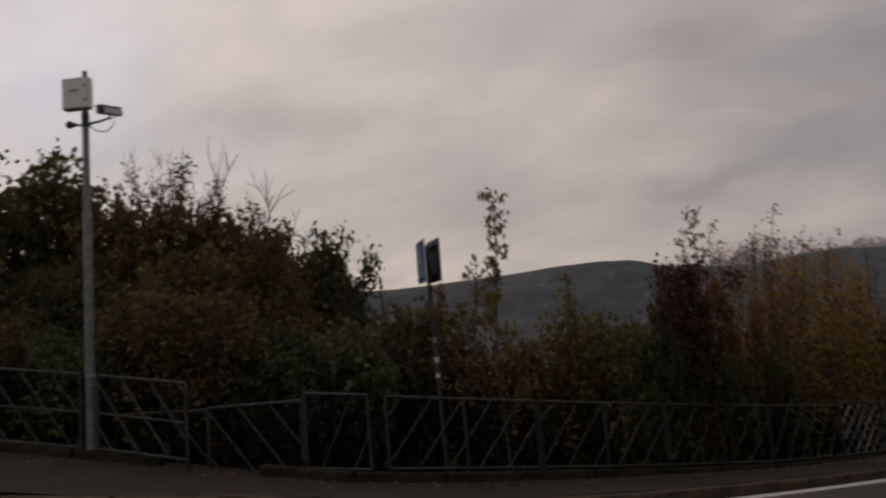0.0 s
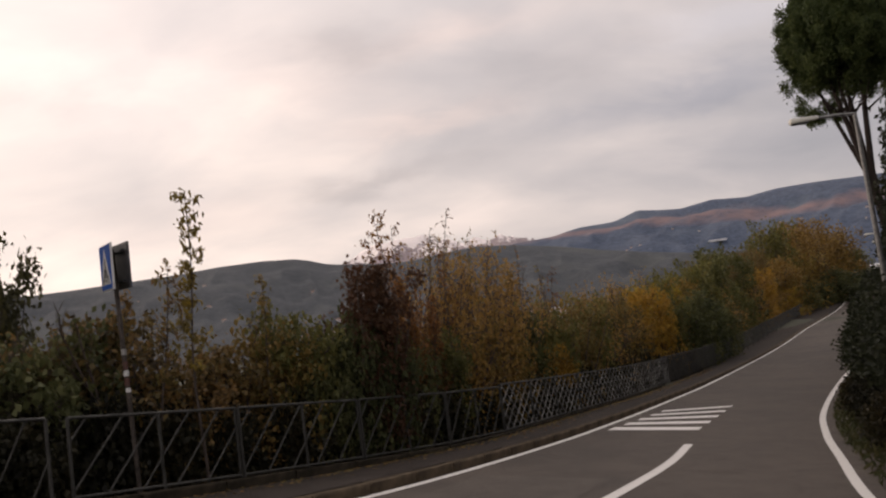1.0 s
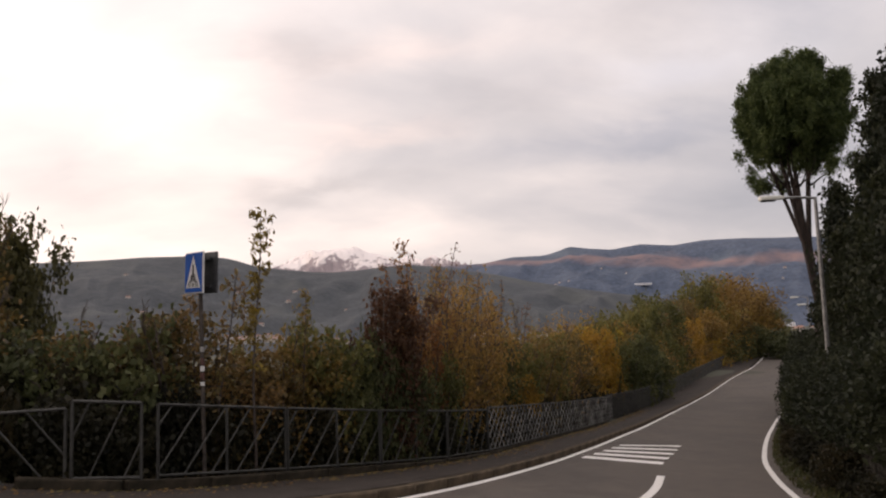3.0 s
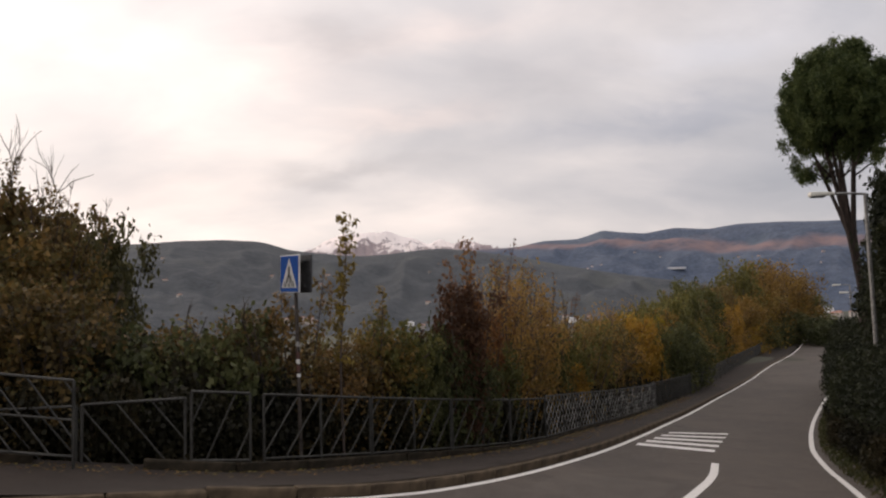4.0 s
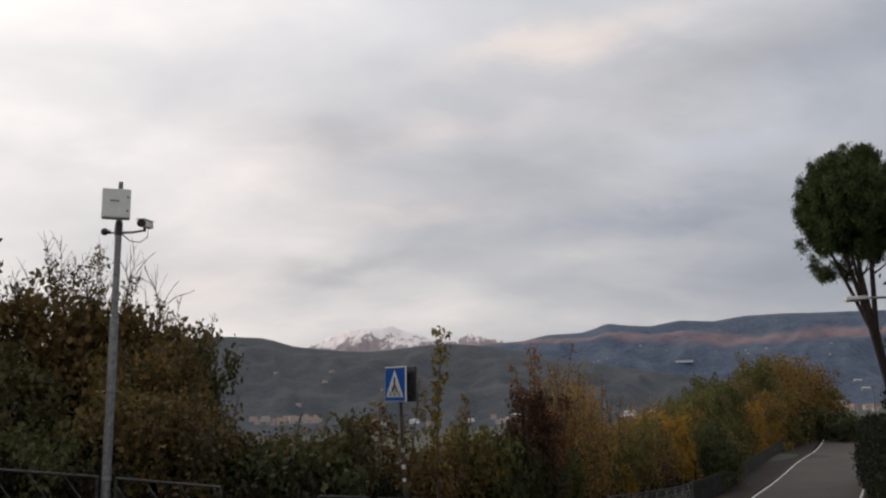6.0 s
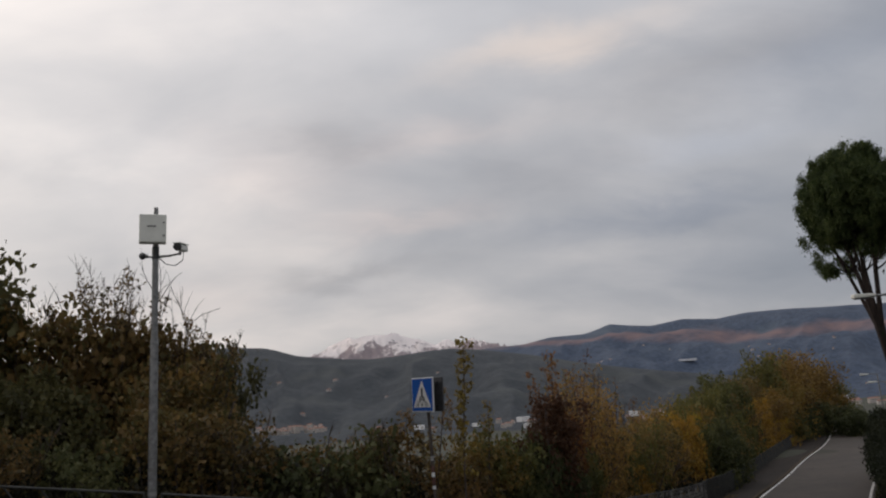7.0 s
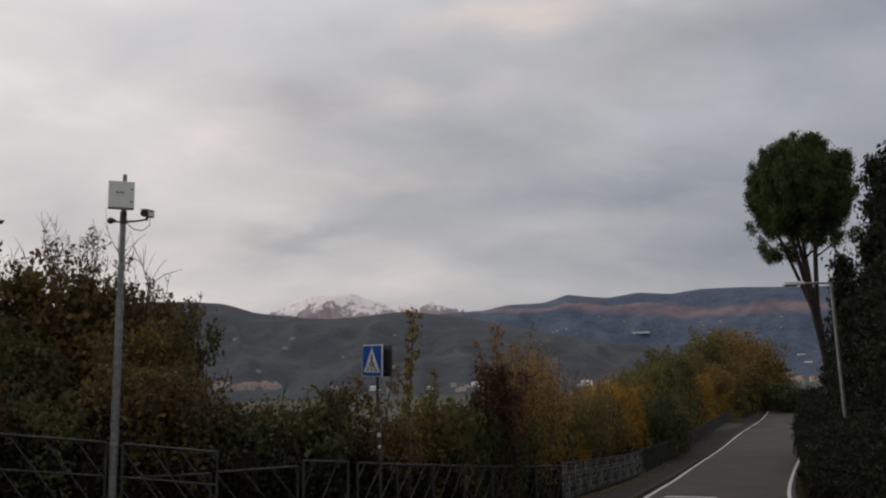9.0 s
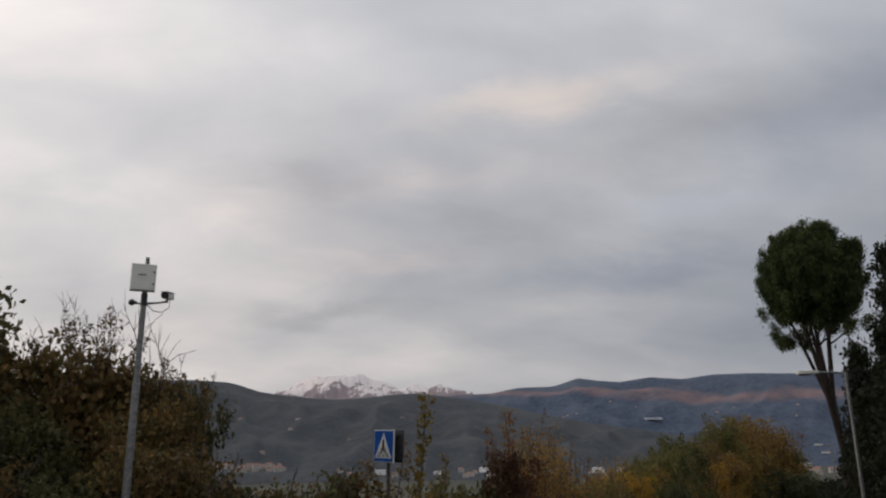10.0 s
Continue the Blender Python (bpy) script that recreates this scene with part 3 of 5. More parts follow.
while s < s_end:
    w = 2.38 if s < length_at_x(FENCE, 11) else 2.0
    p, _ = along(FENCE, s)
    q, _ = along(FENCE, s + w - 0.06)
    lattice = p[0] > 10.6
    fence_panel(tuple(p), tuple(q), fence_z(p), fence_z(q), 1.04 if lattice else 0.99, "cross" if lattice else "rise", FENCE_TUBE,
                "steel fence panel with a pale zinc lattice" if lattice else DARK_LABEL, "fence along the pavement")
    s += w


def wire_fence():
    """Dark wire netting on posts, farther down the road."""
    s, s1 = length_at_x(FENCE, 26.2), length_at_x(FENCE, 76)
    while s < s1:
        p, _ = along(FENCE, s)
        q, _ = along(FENCE, s + 2.45)
        f = thing("wire_fence", (p[0], p[1], fence_z(p)), "dark wire netting fence between steel posts", "fence", "wire fence down the road")
        d = Vector((q[0] - p[0], q[1] - p[1], fence_z(q) - fence_z(p)))
        bm = bmesh.new()
        tube(bm, [(0, 0, -0.2), (0, 0, 1.15)], 0.03, 6)
        part("post", bm, FENCE_TUBE, f)
        bm = bmesh.new()
        n = 14
        for k in range(-6, n):
            a0, a1 = max(0, k) / n, min(n, k + 6) / n
            h0, h1 = 0.05 + 1.05 * (max(0, k) - k) / 6, 0.05 + 1.05 * (min(n, k + 6) - k) / 6
            tube(bm, [d * a0 + Vector((0, 0, h0)), d * a1 + Vector((0, 0, h1))], 0.008, 4, False)
            tube(bm, [d * (1 - a0) + Vector((0, 0, h0)), d * (1 - a1) + Vector((0, 0, h1))], 0.008, 4, False)
        part("netting", bm, FENCE_TUBE, f)
        bm = bmesh.new()
        tube(bm, [Vector((0, 0, 1.1)), d + Vector((0, 0, 1.1))], 0.012, 6)
        part("top_wire", bm, FENCE_TUBE, f)
        s += 2.5


wire_fence()


# ---- camera pole ----
def make_camera_pole():
    pole = thing("camera_pole", (0, 0, 0), "grey steel pole with a white control box and two cameras", "camera pole")
    bm = bmesh.new()
    tube(bm, [(0, 0, -0.3), (0, 0, 1.5), (0, 0, 3.25), (0, 0, 3.3)], [0.066, 0.064, 0.060, 0.052], 20)
    shaft = part("lower_shaft", bm, GREY_TUBE, pole, smooth=True)
    bm = bmesh.new()
    tube(bm, [(0, 0, 3.26), (0, 0, 4.9), (0, 0, 5.36)], [0.050, 0.046, 0.032], 16)
    part("upper_shaft", bm, GREY_TUBE, pole, smooth=True)
    for z, h in ((1.50, 0.035), (1.34, 0.06), (0.99, 0.05)):
        bm = bmesh.new()
        tube(bm, [(0, 0, z - h / 2), (0, 0, z + h / 2)], 0.068, 20)
        part("band", bm, LATTICE, shaft, "pale worn band round the pole")
    bm = bmesh.new()
    tube(bm, [(0, 0, -0.16), (0, 0, -0.09)], 0.11, 20)
    part("base_collar", bm, MORTAR, pole)
    # control box
    face = Matrix.Rotation(radians(-10), 4, "Z")
    bm = bmesh.new()
    block(bm, face @ pose(-0.045, -0.115, 4.975), 0.40, 0.13, 0.46, 0.018)
    box = part("control_box", bm, BOX_WHITE, pole, "white enamelled control box with a hinged front")
    bm = bmesh.new()
    block(bm, face @ pose(-0.045, -0.185, 4.975), 0.375, 0.012, 0.435, 0.005)
    part("box_door", bm, BOX_WHITE, box)
    for z in (4.86, 5.07):
        bm = bmesh.new()
        tube(bm, [face @ Vector((0.115, -0.188, z)), face @ Vector((0.115, -0.202, z))], 0.014, 10)
        part("lock", bm, BLACK, box)
    for k in range(3):
        bm = bmesh.new()
        block(bm, face @ pose(-0.11 + 0.045 * k, -0.1925, 5.01), 0.036, 0.003, 0.022)
        part("plate_bar", bm, SIGN_BACK, box)
    bm = bmesh.new()
    tube(bm, [(0, 0, 4.52), (0, 0, 4.72)], 0.055, 16)
    part("clamp", bm, BLACK, pole)
    # cameras on their arms
    bm = bmesh.new()
    tube(bm, [(0, 0, 4.56), (0.2, -0.03, 4.58), (0.36, -0.05, 4.62)], [0.026, 0.018, 0.016], 8)
    arm = part("camera_arm", bm, LATTICE, pole)
    aim = Matrix.Translation((0.38, -0.06, 4.71)) @ Matrix.Rotation(radians(-32), 4, "Z") @ Matrix.Rotation(radians(6), 4, "X")
    bm = bmesh.new()
    block(bm, aim @ pose(0, 0, 0), 0.10, 0.34, 0.10, 0.02)
    cam_body = part("camera_housing", bm, BOX_WHITE, arm, "white bullet camera housing")
    bm = bmesh.new()
    tube(bm, [aim @ Vector((0, -0.15, 0)), aim @ Vector((0, -0.20, 0))], 0.062, 16)
    part("lens", bm, BLACK, arm, "black camera lens")
    bm = bmesh.new()
    block(bm, aim @ pose(0, -0.03, 0.062), 0.13, 0.38, 0.012, 0.004)
    part("sun_shield", bm, BOX_WHITE, arm)
    bm = bmesh.new()
    tube(bm, [(0.36, -0.05, 4.60), (0.365, -0.05, 4.67)], 0.022, 8)
    part("bracket", bm, BLACK, arm)
    bm = bmesh.new()
    tube(bm, [(0.06, 0, 4.54), (0.16, 0, 4.45), (0.30, -0.02, 4.43), (0.41, -0.04, 4.52), (0.42, -0.02, 4.66)], 0.008, 6)
    part("cable", bm, SIGN_BACK, arm)
    bm = bmesh.new()
    tube(bm, [(0, 0, 4.55), (-0.16, -0.03, 4.55)], 0.016, 8)
    arm = part("camera_arm", bm, LATTICE, pole)
    bm = bmesh.new()
    bmesh.ops.create_uvsphere(bm, u_segments=14, v_segments=9, radius=0.055, matrix=pose(-0.20, -0.05, 4.55))
    part("dome_camera", bm, BLACK, arm, "small black dome camera", True)
    bm = bmesh.new()
    tube(bm, [(-0.20, -0.02, 4.55), (-0.12, -0.02, 4.56)], 0.03, 10)
    part("camera_neck", bm, BLACK, arm)


make_camera_pole()


# ---- crossing sign ----
def make_sign():
    sign = thing("crossing_sign", (4.80, 0.03, -0.62), "blue square pedestrian crossing sign on a rusty striped pole", "road sign")
    top = Vector((-0.06, 0.02, 3.05))
    bm = bmesh.new()
    tube(bm, [(0, 0, -0.3), top * 0.5, top], 0.030, 12)
    post = part("pole", bm, RUSTY_TUBE, sign, smooth=True)
    for z, h, mat, lab in ((1.44, 0.075, SIGN_WHITE, "white sticker on the pole"), (1.22, 0.055, SIGN_WHITE, "white sticker on the pole"), (1.33, 0.10, RED_BAND, "rusty red band on the pole"),
                           (1.54, 0.10, RED_BAND, "rusty red band on the pole"), (1.72, 0.08, LATTICE, "pale band on the pole")):
        c = top * (z / 3.05)
        bm = bmesh.new()
        tube(bm, [c - Vector((0, 0, h / 2)), c + Vector((0, 0, h / 2))], 0.0325, 12)
        part("band", bm, mat, post, lab)
    # two plates, back to back, in frames; the plate's own axes are u (to its right, seen from the front) and z
    for front in (True, False):
        m = Matrix.Translation((-0.135 if front else 0.045, 0.03, 2.85)) @ Matrix.Rotation(radians(-82.5 if front else 97.5 + 4), 4, "Z") @ Matrix.Rotation(radians(2.0 if front else -2), 4, "Y")
        bm = bmesh.new()
        block(bm, m, 0.64, 0.028, 0.61, 0.008)
        plate = part("sign_plate", bm, SIGN_WHITE if front else SIGN_BACK, sign, "white-edged blue crossing plate" if front else "dark back of a second crossing plate")
        bm = bmesh.new()
        block(bm, m @ pose(0, -0.016, 0), 0.605, 0.008, 0.575, 0.002)
        part("blue_field", bm, SIGN_BLUE, plate)
        bm = bmesh.new()
        vs = [bm.verts.new(m @ Vector((x, -0.0225, z))) for x, z in ((-0.265, -0.225), (0.265, -0.225), (0.0, 0.255))]
        bm.faces.new(vs)
        part("white_triangle", bm, SIGN_WHITE, plate)
        for x, z, w, h, lean in ((0, 0.045, 0.055, 0.15, 0), (-0.028, -0.075, 0.03, 0.13, 14), (0.028, -0.075, 0.03, 0.13, -14), (-0.085, -0.12, 0.022, 0.19, 17), (0.085, -0.12, 0.022, 0.19, -17), (-0.155, -0.165, 0.022, 0.10, 25), (0.155, -0.165, 0.022, 0.10, -25), (0, -0.18, 0.05, 0.05, 0)):
            bm = bmesh.new()
            block(bm, m @ pose(x, -0.025, z, 0, lean, 0), w, 0.003, h)
            part("dark_bar", bm, BLACK, plate)
        for z in (-0.2, 0.2):
            bm = bmesh.new()
            block(bm, m @ pose(0, 0.035, z), 0.40, 0.05, 0.035, 0.004)
            part("bracket", bm, SIGN_BACK, plate)


make_sign()


# ---- street lamps ----
def street_lamp(base, height, reach, turn, label):
    lamp = thing("street_lamp", base, label, "street lamp", "street lamps down the road")
    lamp.rotation_euler = (0, 0, turn)
    bm = bmesh.new()
    tube(bm, [(0, 0, -0.3), (0, 0, height * 0.5), (0, 0, height)], [0.075, 0.06, 0.045], 14)
    part("pole", bm, GREY_TUBE, lamp, smooth=True)
    bm = bmesh.new()
    tube(bm, [(0, 0, height - 0.02), (reach * 0.5, 0, height + 0.02), (reach, 0, height + 0.02)], 0.036, 10)
    part("arm", bm, GREY_TUBE, lamp, smooth=True)
    bm = bmesh.new()
    m = pose(reach + 0.22, 0, height + 0.03)
    block(bm, m, 0.66, 0.26, 0.14, 0.05)
    for v in bm.verts:
        k = (m.inverted() @ v.co)
        if k.x < 0:
            v.co.y *= 0.62
            v.co.z -= (v.co.z - height - 0.04) * 0.35
    head = part("lamp_head", bm, BOX_WHITE, lamp, "pale tapered lamp head", True)
    bm = bmesh.new()
    block(bm, pose(reach + 0.32, 0, height - 0.045), 0.36, 0.2, 0.03, 0.012)
    part("diffuser", bm, SIGN_BACK, head)
    return lamp


def toward(a, b):
    return math.atan2(b[1] - a[1], b[0] - a[0])


street_lamp((21.30, 0.20, -2.2), 6.68, 0.92, toward((17.16, -2.137), (16.35, -1.49)), "grey steel street lamp with a flat pale head above the hedge")
for x, y, top in ((60.0, 24.3, 2.8), (58.8, 23.0, 2.15)):
    street_lamp((x, y, float(land_z(x, y))), top - float(land_z(x, y)), 0.7, radians(122), "slim pale street lamp far down the road")


# ---- plants ----
def leaf_mesh(name, centres, sizes, material, rng, droop=0.25, ratio=0.34):
    """Folded leaves, four corners each, scattered at the given centres."""
    n = len(centres)
    u = rng.normal(size=(n, 3))
    u[:, 2] -= droop
    u /= np.linalg.norm(u, axis=1)[:, None]
    w = rng.normal(size=(n, 3))
    v = np.cross(u, w)
    v /= np.linalg.norm(v, axis=1)[:, None]
    f = np.cross(u, v)
    s = np.asarray(sizes)[:, None]
    P = np.empty((n, 4, 3))
    P[:, 0] = centres - u * s * 0.5
    P[:, 1] = centres + v * s * ratio + f * s * 0.10
    P[:, 2] = centres + u * s * 0.5 - f * s * 0.06
    P[:, 3] = centres - v * s * ratio + f * s * 0.10
    me = bpy.data.meshes.new(name)
    me.vertices.add(4 * n)
    me.vertices.foreach_set("co", P.reshape(-1))
    me.loops.add(4 * n)
    me.loops.foreach_set("vertex_index", np.arange(4 * n, dtype=np.int32))
    me.polygons.add(n)
    me.polygons.foreach_set("loop_start", np.arange(0, 4 * n, 4, dtype=np.int32))
    me.update(calc_edges=True)
    me.validate()
    me.materials.append(material)
    return me


def limb(rng, start, direction, length, steps=5, bend=0.25, lift=0.15):
    pts, d = [np.array(start, float)], np.array(direction, float)
    d /= np.linalg.norm(d)
    for _ in range(steps):
        d = d + rng.normal(size=3) * bend / steps ** 0.5 + np.array((0, 0, lift / steps))
        d /= np.linalg.norm(d)
        pts.append(pts[-1] + d * length / steps)
    return pts


def make_plant(name, label, category, material, seed, height, radius, stems=6, twigs=7, leaves=5000, leaf=0.085, clump=0.20, fill=0.5, bare=0.0,
               bark=TWIG, spread=0.55, group="", flat=1.0, low=0.12, leafy=1.0):
    """A shrub or small tree: tapered stems, side twigs, and leaves in loose clumps about them. bare: share of twigs that rise leafless."""
    rng = np.random.default_rng(seed)
    plant = thing(name, (0, 0, 0), label, category, group)
    spots, weights = [], []
    for k in range(stems):
        bm = bmesh.new()
        a = 2 * math.pi * (k + rng.uniform(0, 0.8)) / stems
        out = spread * radius / height * rng.uniform(0.3, 1.3)
        L = height * rng.uniform(0.72, 1.0) * (1.0 if k else 1.02)
        pts = limb(rng, (0.08 * math.cos(a), 0.08 * math.sin(a), -0.2), (out * math.cos(a), out * math.sin(a), 1), L, 7, 0.22, 0.2)
        thick = 0.012 + 0.011 * height
        tube(bm, [tuple(p) for p in pts], [thick * (1 - 0.85 * i / 7) for i in range(8)], 5)
        for j in range(twigs):
            i = int(rng.integers(1, 8))
            b = rng.uniform(0, 2 * math.pi)
            leafless = rng.uniform() < bare and i > 4
            tl = radius * rng.uniform(0.3, 0.85) * (0.6 if i > 5 else 1)
            tw = limb(rng, pts[i], (math.cos(b), math.sin(b), rng.uniform(0.1, 0.8) + (1.2 if leafless else 0)), tl, 4, 0.35, 0.3)
            tube(bm, [tuple(p) for p in tw], [0.010, 0.008, 0.006, 0.005, 0.003], 4)
            if not leafless:
                for q in tw[2:]:
                    spots.append(q)
                    weights.append(1.0)
            else:
                for _ in range(4):
                    q = tw[int(rng.integers(1, 4))]
                    fine = limb(rng, q, (rng.normal() * 0.5, rng.normal() * 0.5, 1), tl * 0.55, 3, 0.3, 0.2)
                    tube(bm, [tuple(p) for p in fine], [0.006, 0.005, 0.004, 0.002], 4)
        for q in pts[2:]:
            spots.append(q)
            weights.append(0.7)
        part("stem", bm, bark, plant)
    n_fill = int(len(spots) * fill)
    for _ in range(n_fill):
        a, h = rng.uniform(0, 2 * math.pi), rng.uniform(low, 0.9)
        r = radius * (0.55 + 0.45 * math.sin(math.pi * min(1, h + 0.15))) * math.sqrt(rng.uniform(0.1, 1))
        spots.append(np.array((r * math.cos(a), r * math.sin(a) * flat, h * height)))
        weights.append(0.9)
    spots, weights = np.array(spots), np.array(weights)
    spots = spots[(spots[:, 2] > low * height * 0.5) & (spots[:, 2] < leafy * height)]
    pick = rng.integers(0, len(spots), leaves)
    ball = rng.normal(size=(leaves, 3))
    ball *= rng.uniform(0.15, 1.0, size=(leaves, 1)) ** 0.5 / np.linalg.norm(ball, axis=1)[:, None]
    room = rng.uniform(0.6, 1.5, len(spots))[pick]
    c = spots[pick] + ball * clump * room[:, None]
    c[:, 2] = np.maximum(c[:, 2], 0.03)
    size = leaf * rng.uniform(0.55, 1.3, leaves)
    me = leaf_mesh("crown", c, size, material, rng)
    crown = new("crown", me)
    crown.parent = plant
    return plant


def stand(proto, x, y, turn, scale, label="", z=None, tall=1.0):
    """A copy of a plant, set on the ground."""
    ground = float(land_z(x, y)) if z is None else z
    m = Matrix.Translation((x, y, ground - 0.05)) @ Matrix.Rotation(turn, 4, "Z") @ Matrix.Diagonal((scale, scale, scale * tall, 1))
    ob = copy_thing(proto, m)
    if label:
        tagged(ob, label)
    return ob


def drop_proto(proto):
    for o in (*proto.children_recursive, proto):
        bpy.data.objects.remove(o)


GH = "hedge behind the fence"
P_DARK = make_plant("shrub", "dense dark green shrub behind the fence", "shrub", LEAF_DARK, 11, 2.2, 1.05, 7, 8, 5400, 0.098, 0.21, 1.0, group=GH)
P_GREEN = make_plant("shrub", "leafy green shrub behind the fence", "shrub", LEAF_GREEN, 12, 2.4, 0.95, 6, 8, 5000, 0.10, 0.20, 0.6, group=GH)
P_OLIVE = make_plant("shrub", "olive-brown autumn shrub behind the fence", "shrub", LEAF_OLIVE, 13, 2.8, 1.1, 7, 8, 5200, 0.095, 0.21, 0.55, 0.15, group=GH)
P_BROWN = make_plant("shrub", "brown autumn shrub with thin twigs behind the fence", "shrub", LEAF_BROWN, 14, 3.0, 1.15, 7, 8, 5100, 0.092, 0.21, 0.5, 0.25, group=GH)
P_DULL = make_plant("shrub", "dull brown and dark green shrub behind the fence", "shrub", LEAF_TREE, 34, 3.0, 1.15, 7, 8, 5600, 0.095, 0.21, 0.6, 0.15, group=GH)
P_RUST = make_plant("shrub", "rust-orange autumn shrub with upright stems", "shrub", LEAF_RUST, 15, 3.0, 0.62, 6, 7, 2600, 0.08, 0.20, 0.3, 0.3, group=GH)
P_GOLD = make_plant("shrub", "golden brown autumn shrub with fine upright twigs", "shrub", LEAF_GOLD, 16, 3.0, 1.15, 12, 12, 3900, 0.072, 0.25, 0.3, 0.45, group=GH)
P_YELLOW = make_plant("shrub", "bright yellow autumn shrub", "shrub", LEAF_YELLOW, 17, 2.6, 1.05, 6, 7, 4800, 0.11, 0.24, 0.8, group=GH)
P_DEEP = make_plant("shrub", "dense dark red-brown creeper mass on a stump", "shrub", LEAF_DEEP, 18, 3.4, 0.70, 7, 8, 8500, 0.088, 0.20, 1.6, group=GH, leafy=0.9)
P_BARE = make_plant("shrub", "bare twiggy shrub with a few brown leaves", "shrub", LEAF_BROWN, 19, 2.6, 0.9, 8, 9, 500, 0.06, 0.15, 0.3, 0.6, group=GH)
P_LOWDARK = make_plant("low_shrub", "low green shrub against the fence, darkened for hedge shade", "shrub", LEAF_SHADED, 61, 1.6, 0.9, 4, 6, 3900, 0.13, 0.26, 1.2, group="undergrowth along the fence")
P_LOWBROWN = make_plant("low_shrub", "low brown and green bramble against the fence, darkened for shade", "shrub", LEAF_SHADED, 62, 1.6, 0.9, 4, 6, 3700, 0.13, 0.26, 1.0, 0.1, group="undergrowth along the fence")
P_TREE = make_plant("small_tree", "brown-leaved autumn tree with bare twigs on top", "tree", LEAF_TREE, 20, 4.8, 1.9, 10, 14, 14500, 0.135, 0.31, 0.7, 0.5, bark=BARK, group="trees behind the fence", leafy=0.86)
P_TREE2 = make_plant("small_tree", "dense dark green tree behind the fence", "tree", LEAF_UNDER, 21, 4.6, 1.8, 9, 12, 15500, 0.138, 0.31, 0.9, 0.05, bark=BARK, group="trees behind the fence")
P_TGREEN = make_plant("small_tree", "leafy green tree beside the road", "tree", LEAF_GREEN, 23, 5.0, 2.1, 9, 9, 7800, 0.17, 0.42, 0.9, 0.05, bark=BARK, group="trees down the road")
P_TGOLD = make_plant("small_tree", "orange-brown autumn tree beside the road", "tree", LEAF_ORANGE, 24, 5.0, 2.2, 10, 9, 7600, 0.158, 0.42, 0.8, 0.12, bark=BARK, group="trees down the road")
P_TREE3 = make_plant("small_tree", "olive-green autumn tree behind the fence", "tree", LEAF_TREE, 22, 5.0, 1.9, 9, 12, 12500, 0.142, 0.32, 0.7, 0.15, bark=BARK, group="trees behind the fence")

rnd = random.Random(5)


def top_to(proto, x, y, z_top, height, label="", wide=None):
    """A copy scaled so that its top reaches the height z_top."""
    g = float(land_z(x, y))
    k = (z_top - g) / height
    w = k if wide is None else wide
    m = Matrix.Translation((x, y, g - 0.05)) @ Matrix.Rotation(rnd.uniform(0, 6.28), 4, "Z") @ Matrix.Diagonal((w, w, k, 1))
    ob = copy_thing(proto, m)
    if label:
        tagged(ob, label)
    return ob


# trees at the camera pole
for proto, h, x, y, zt, w in ((P_TREE, 4.8, 0.0, 4.8, 5.0, 1.1), (P_TREE, 4.8, 1.0, 5.2, 4.65, 0.95), (P_TREE2, 4.6, -3.0, 4.9, 5.4, 1.25), (P_TREE2, 4.6, -5.4, 4.8, 5.9, 1.3),
                              (P_TREE3, 5.0, -1.5, 5.0, 4.65, 1.1), (P_TREE3, 5.0, -8.2, 4.6, 6.2, 1.3), (P_TREE2, 4.6, -11.5, 4.6, 6.8, 1.4), (P_TREE2, 4.6, 2.6, 8.0, 3.6, 0.85), (P_TREE2, 4.6, 2.2, 6.6, 3.95, 0.85), (P_TREE3, 5.0, 1.9, 4.6, 3.3, 0.62), (P_TREE3, 5.0, 0.7, 3.3, 3.4, 0.8),
                              (P_TREE2, 4.6, -1.4, 3.0, 3.2, 0.8)):
    top_to(proto, x, y, zt, h, wide=w)


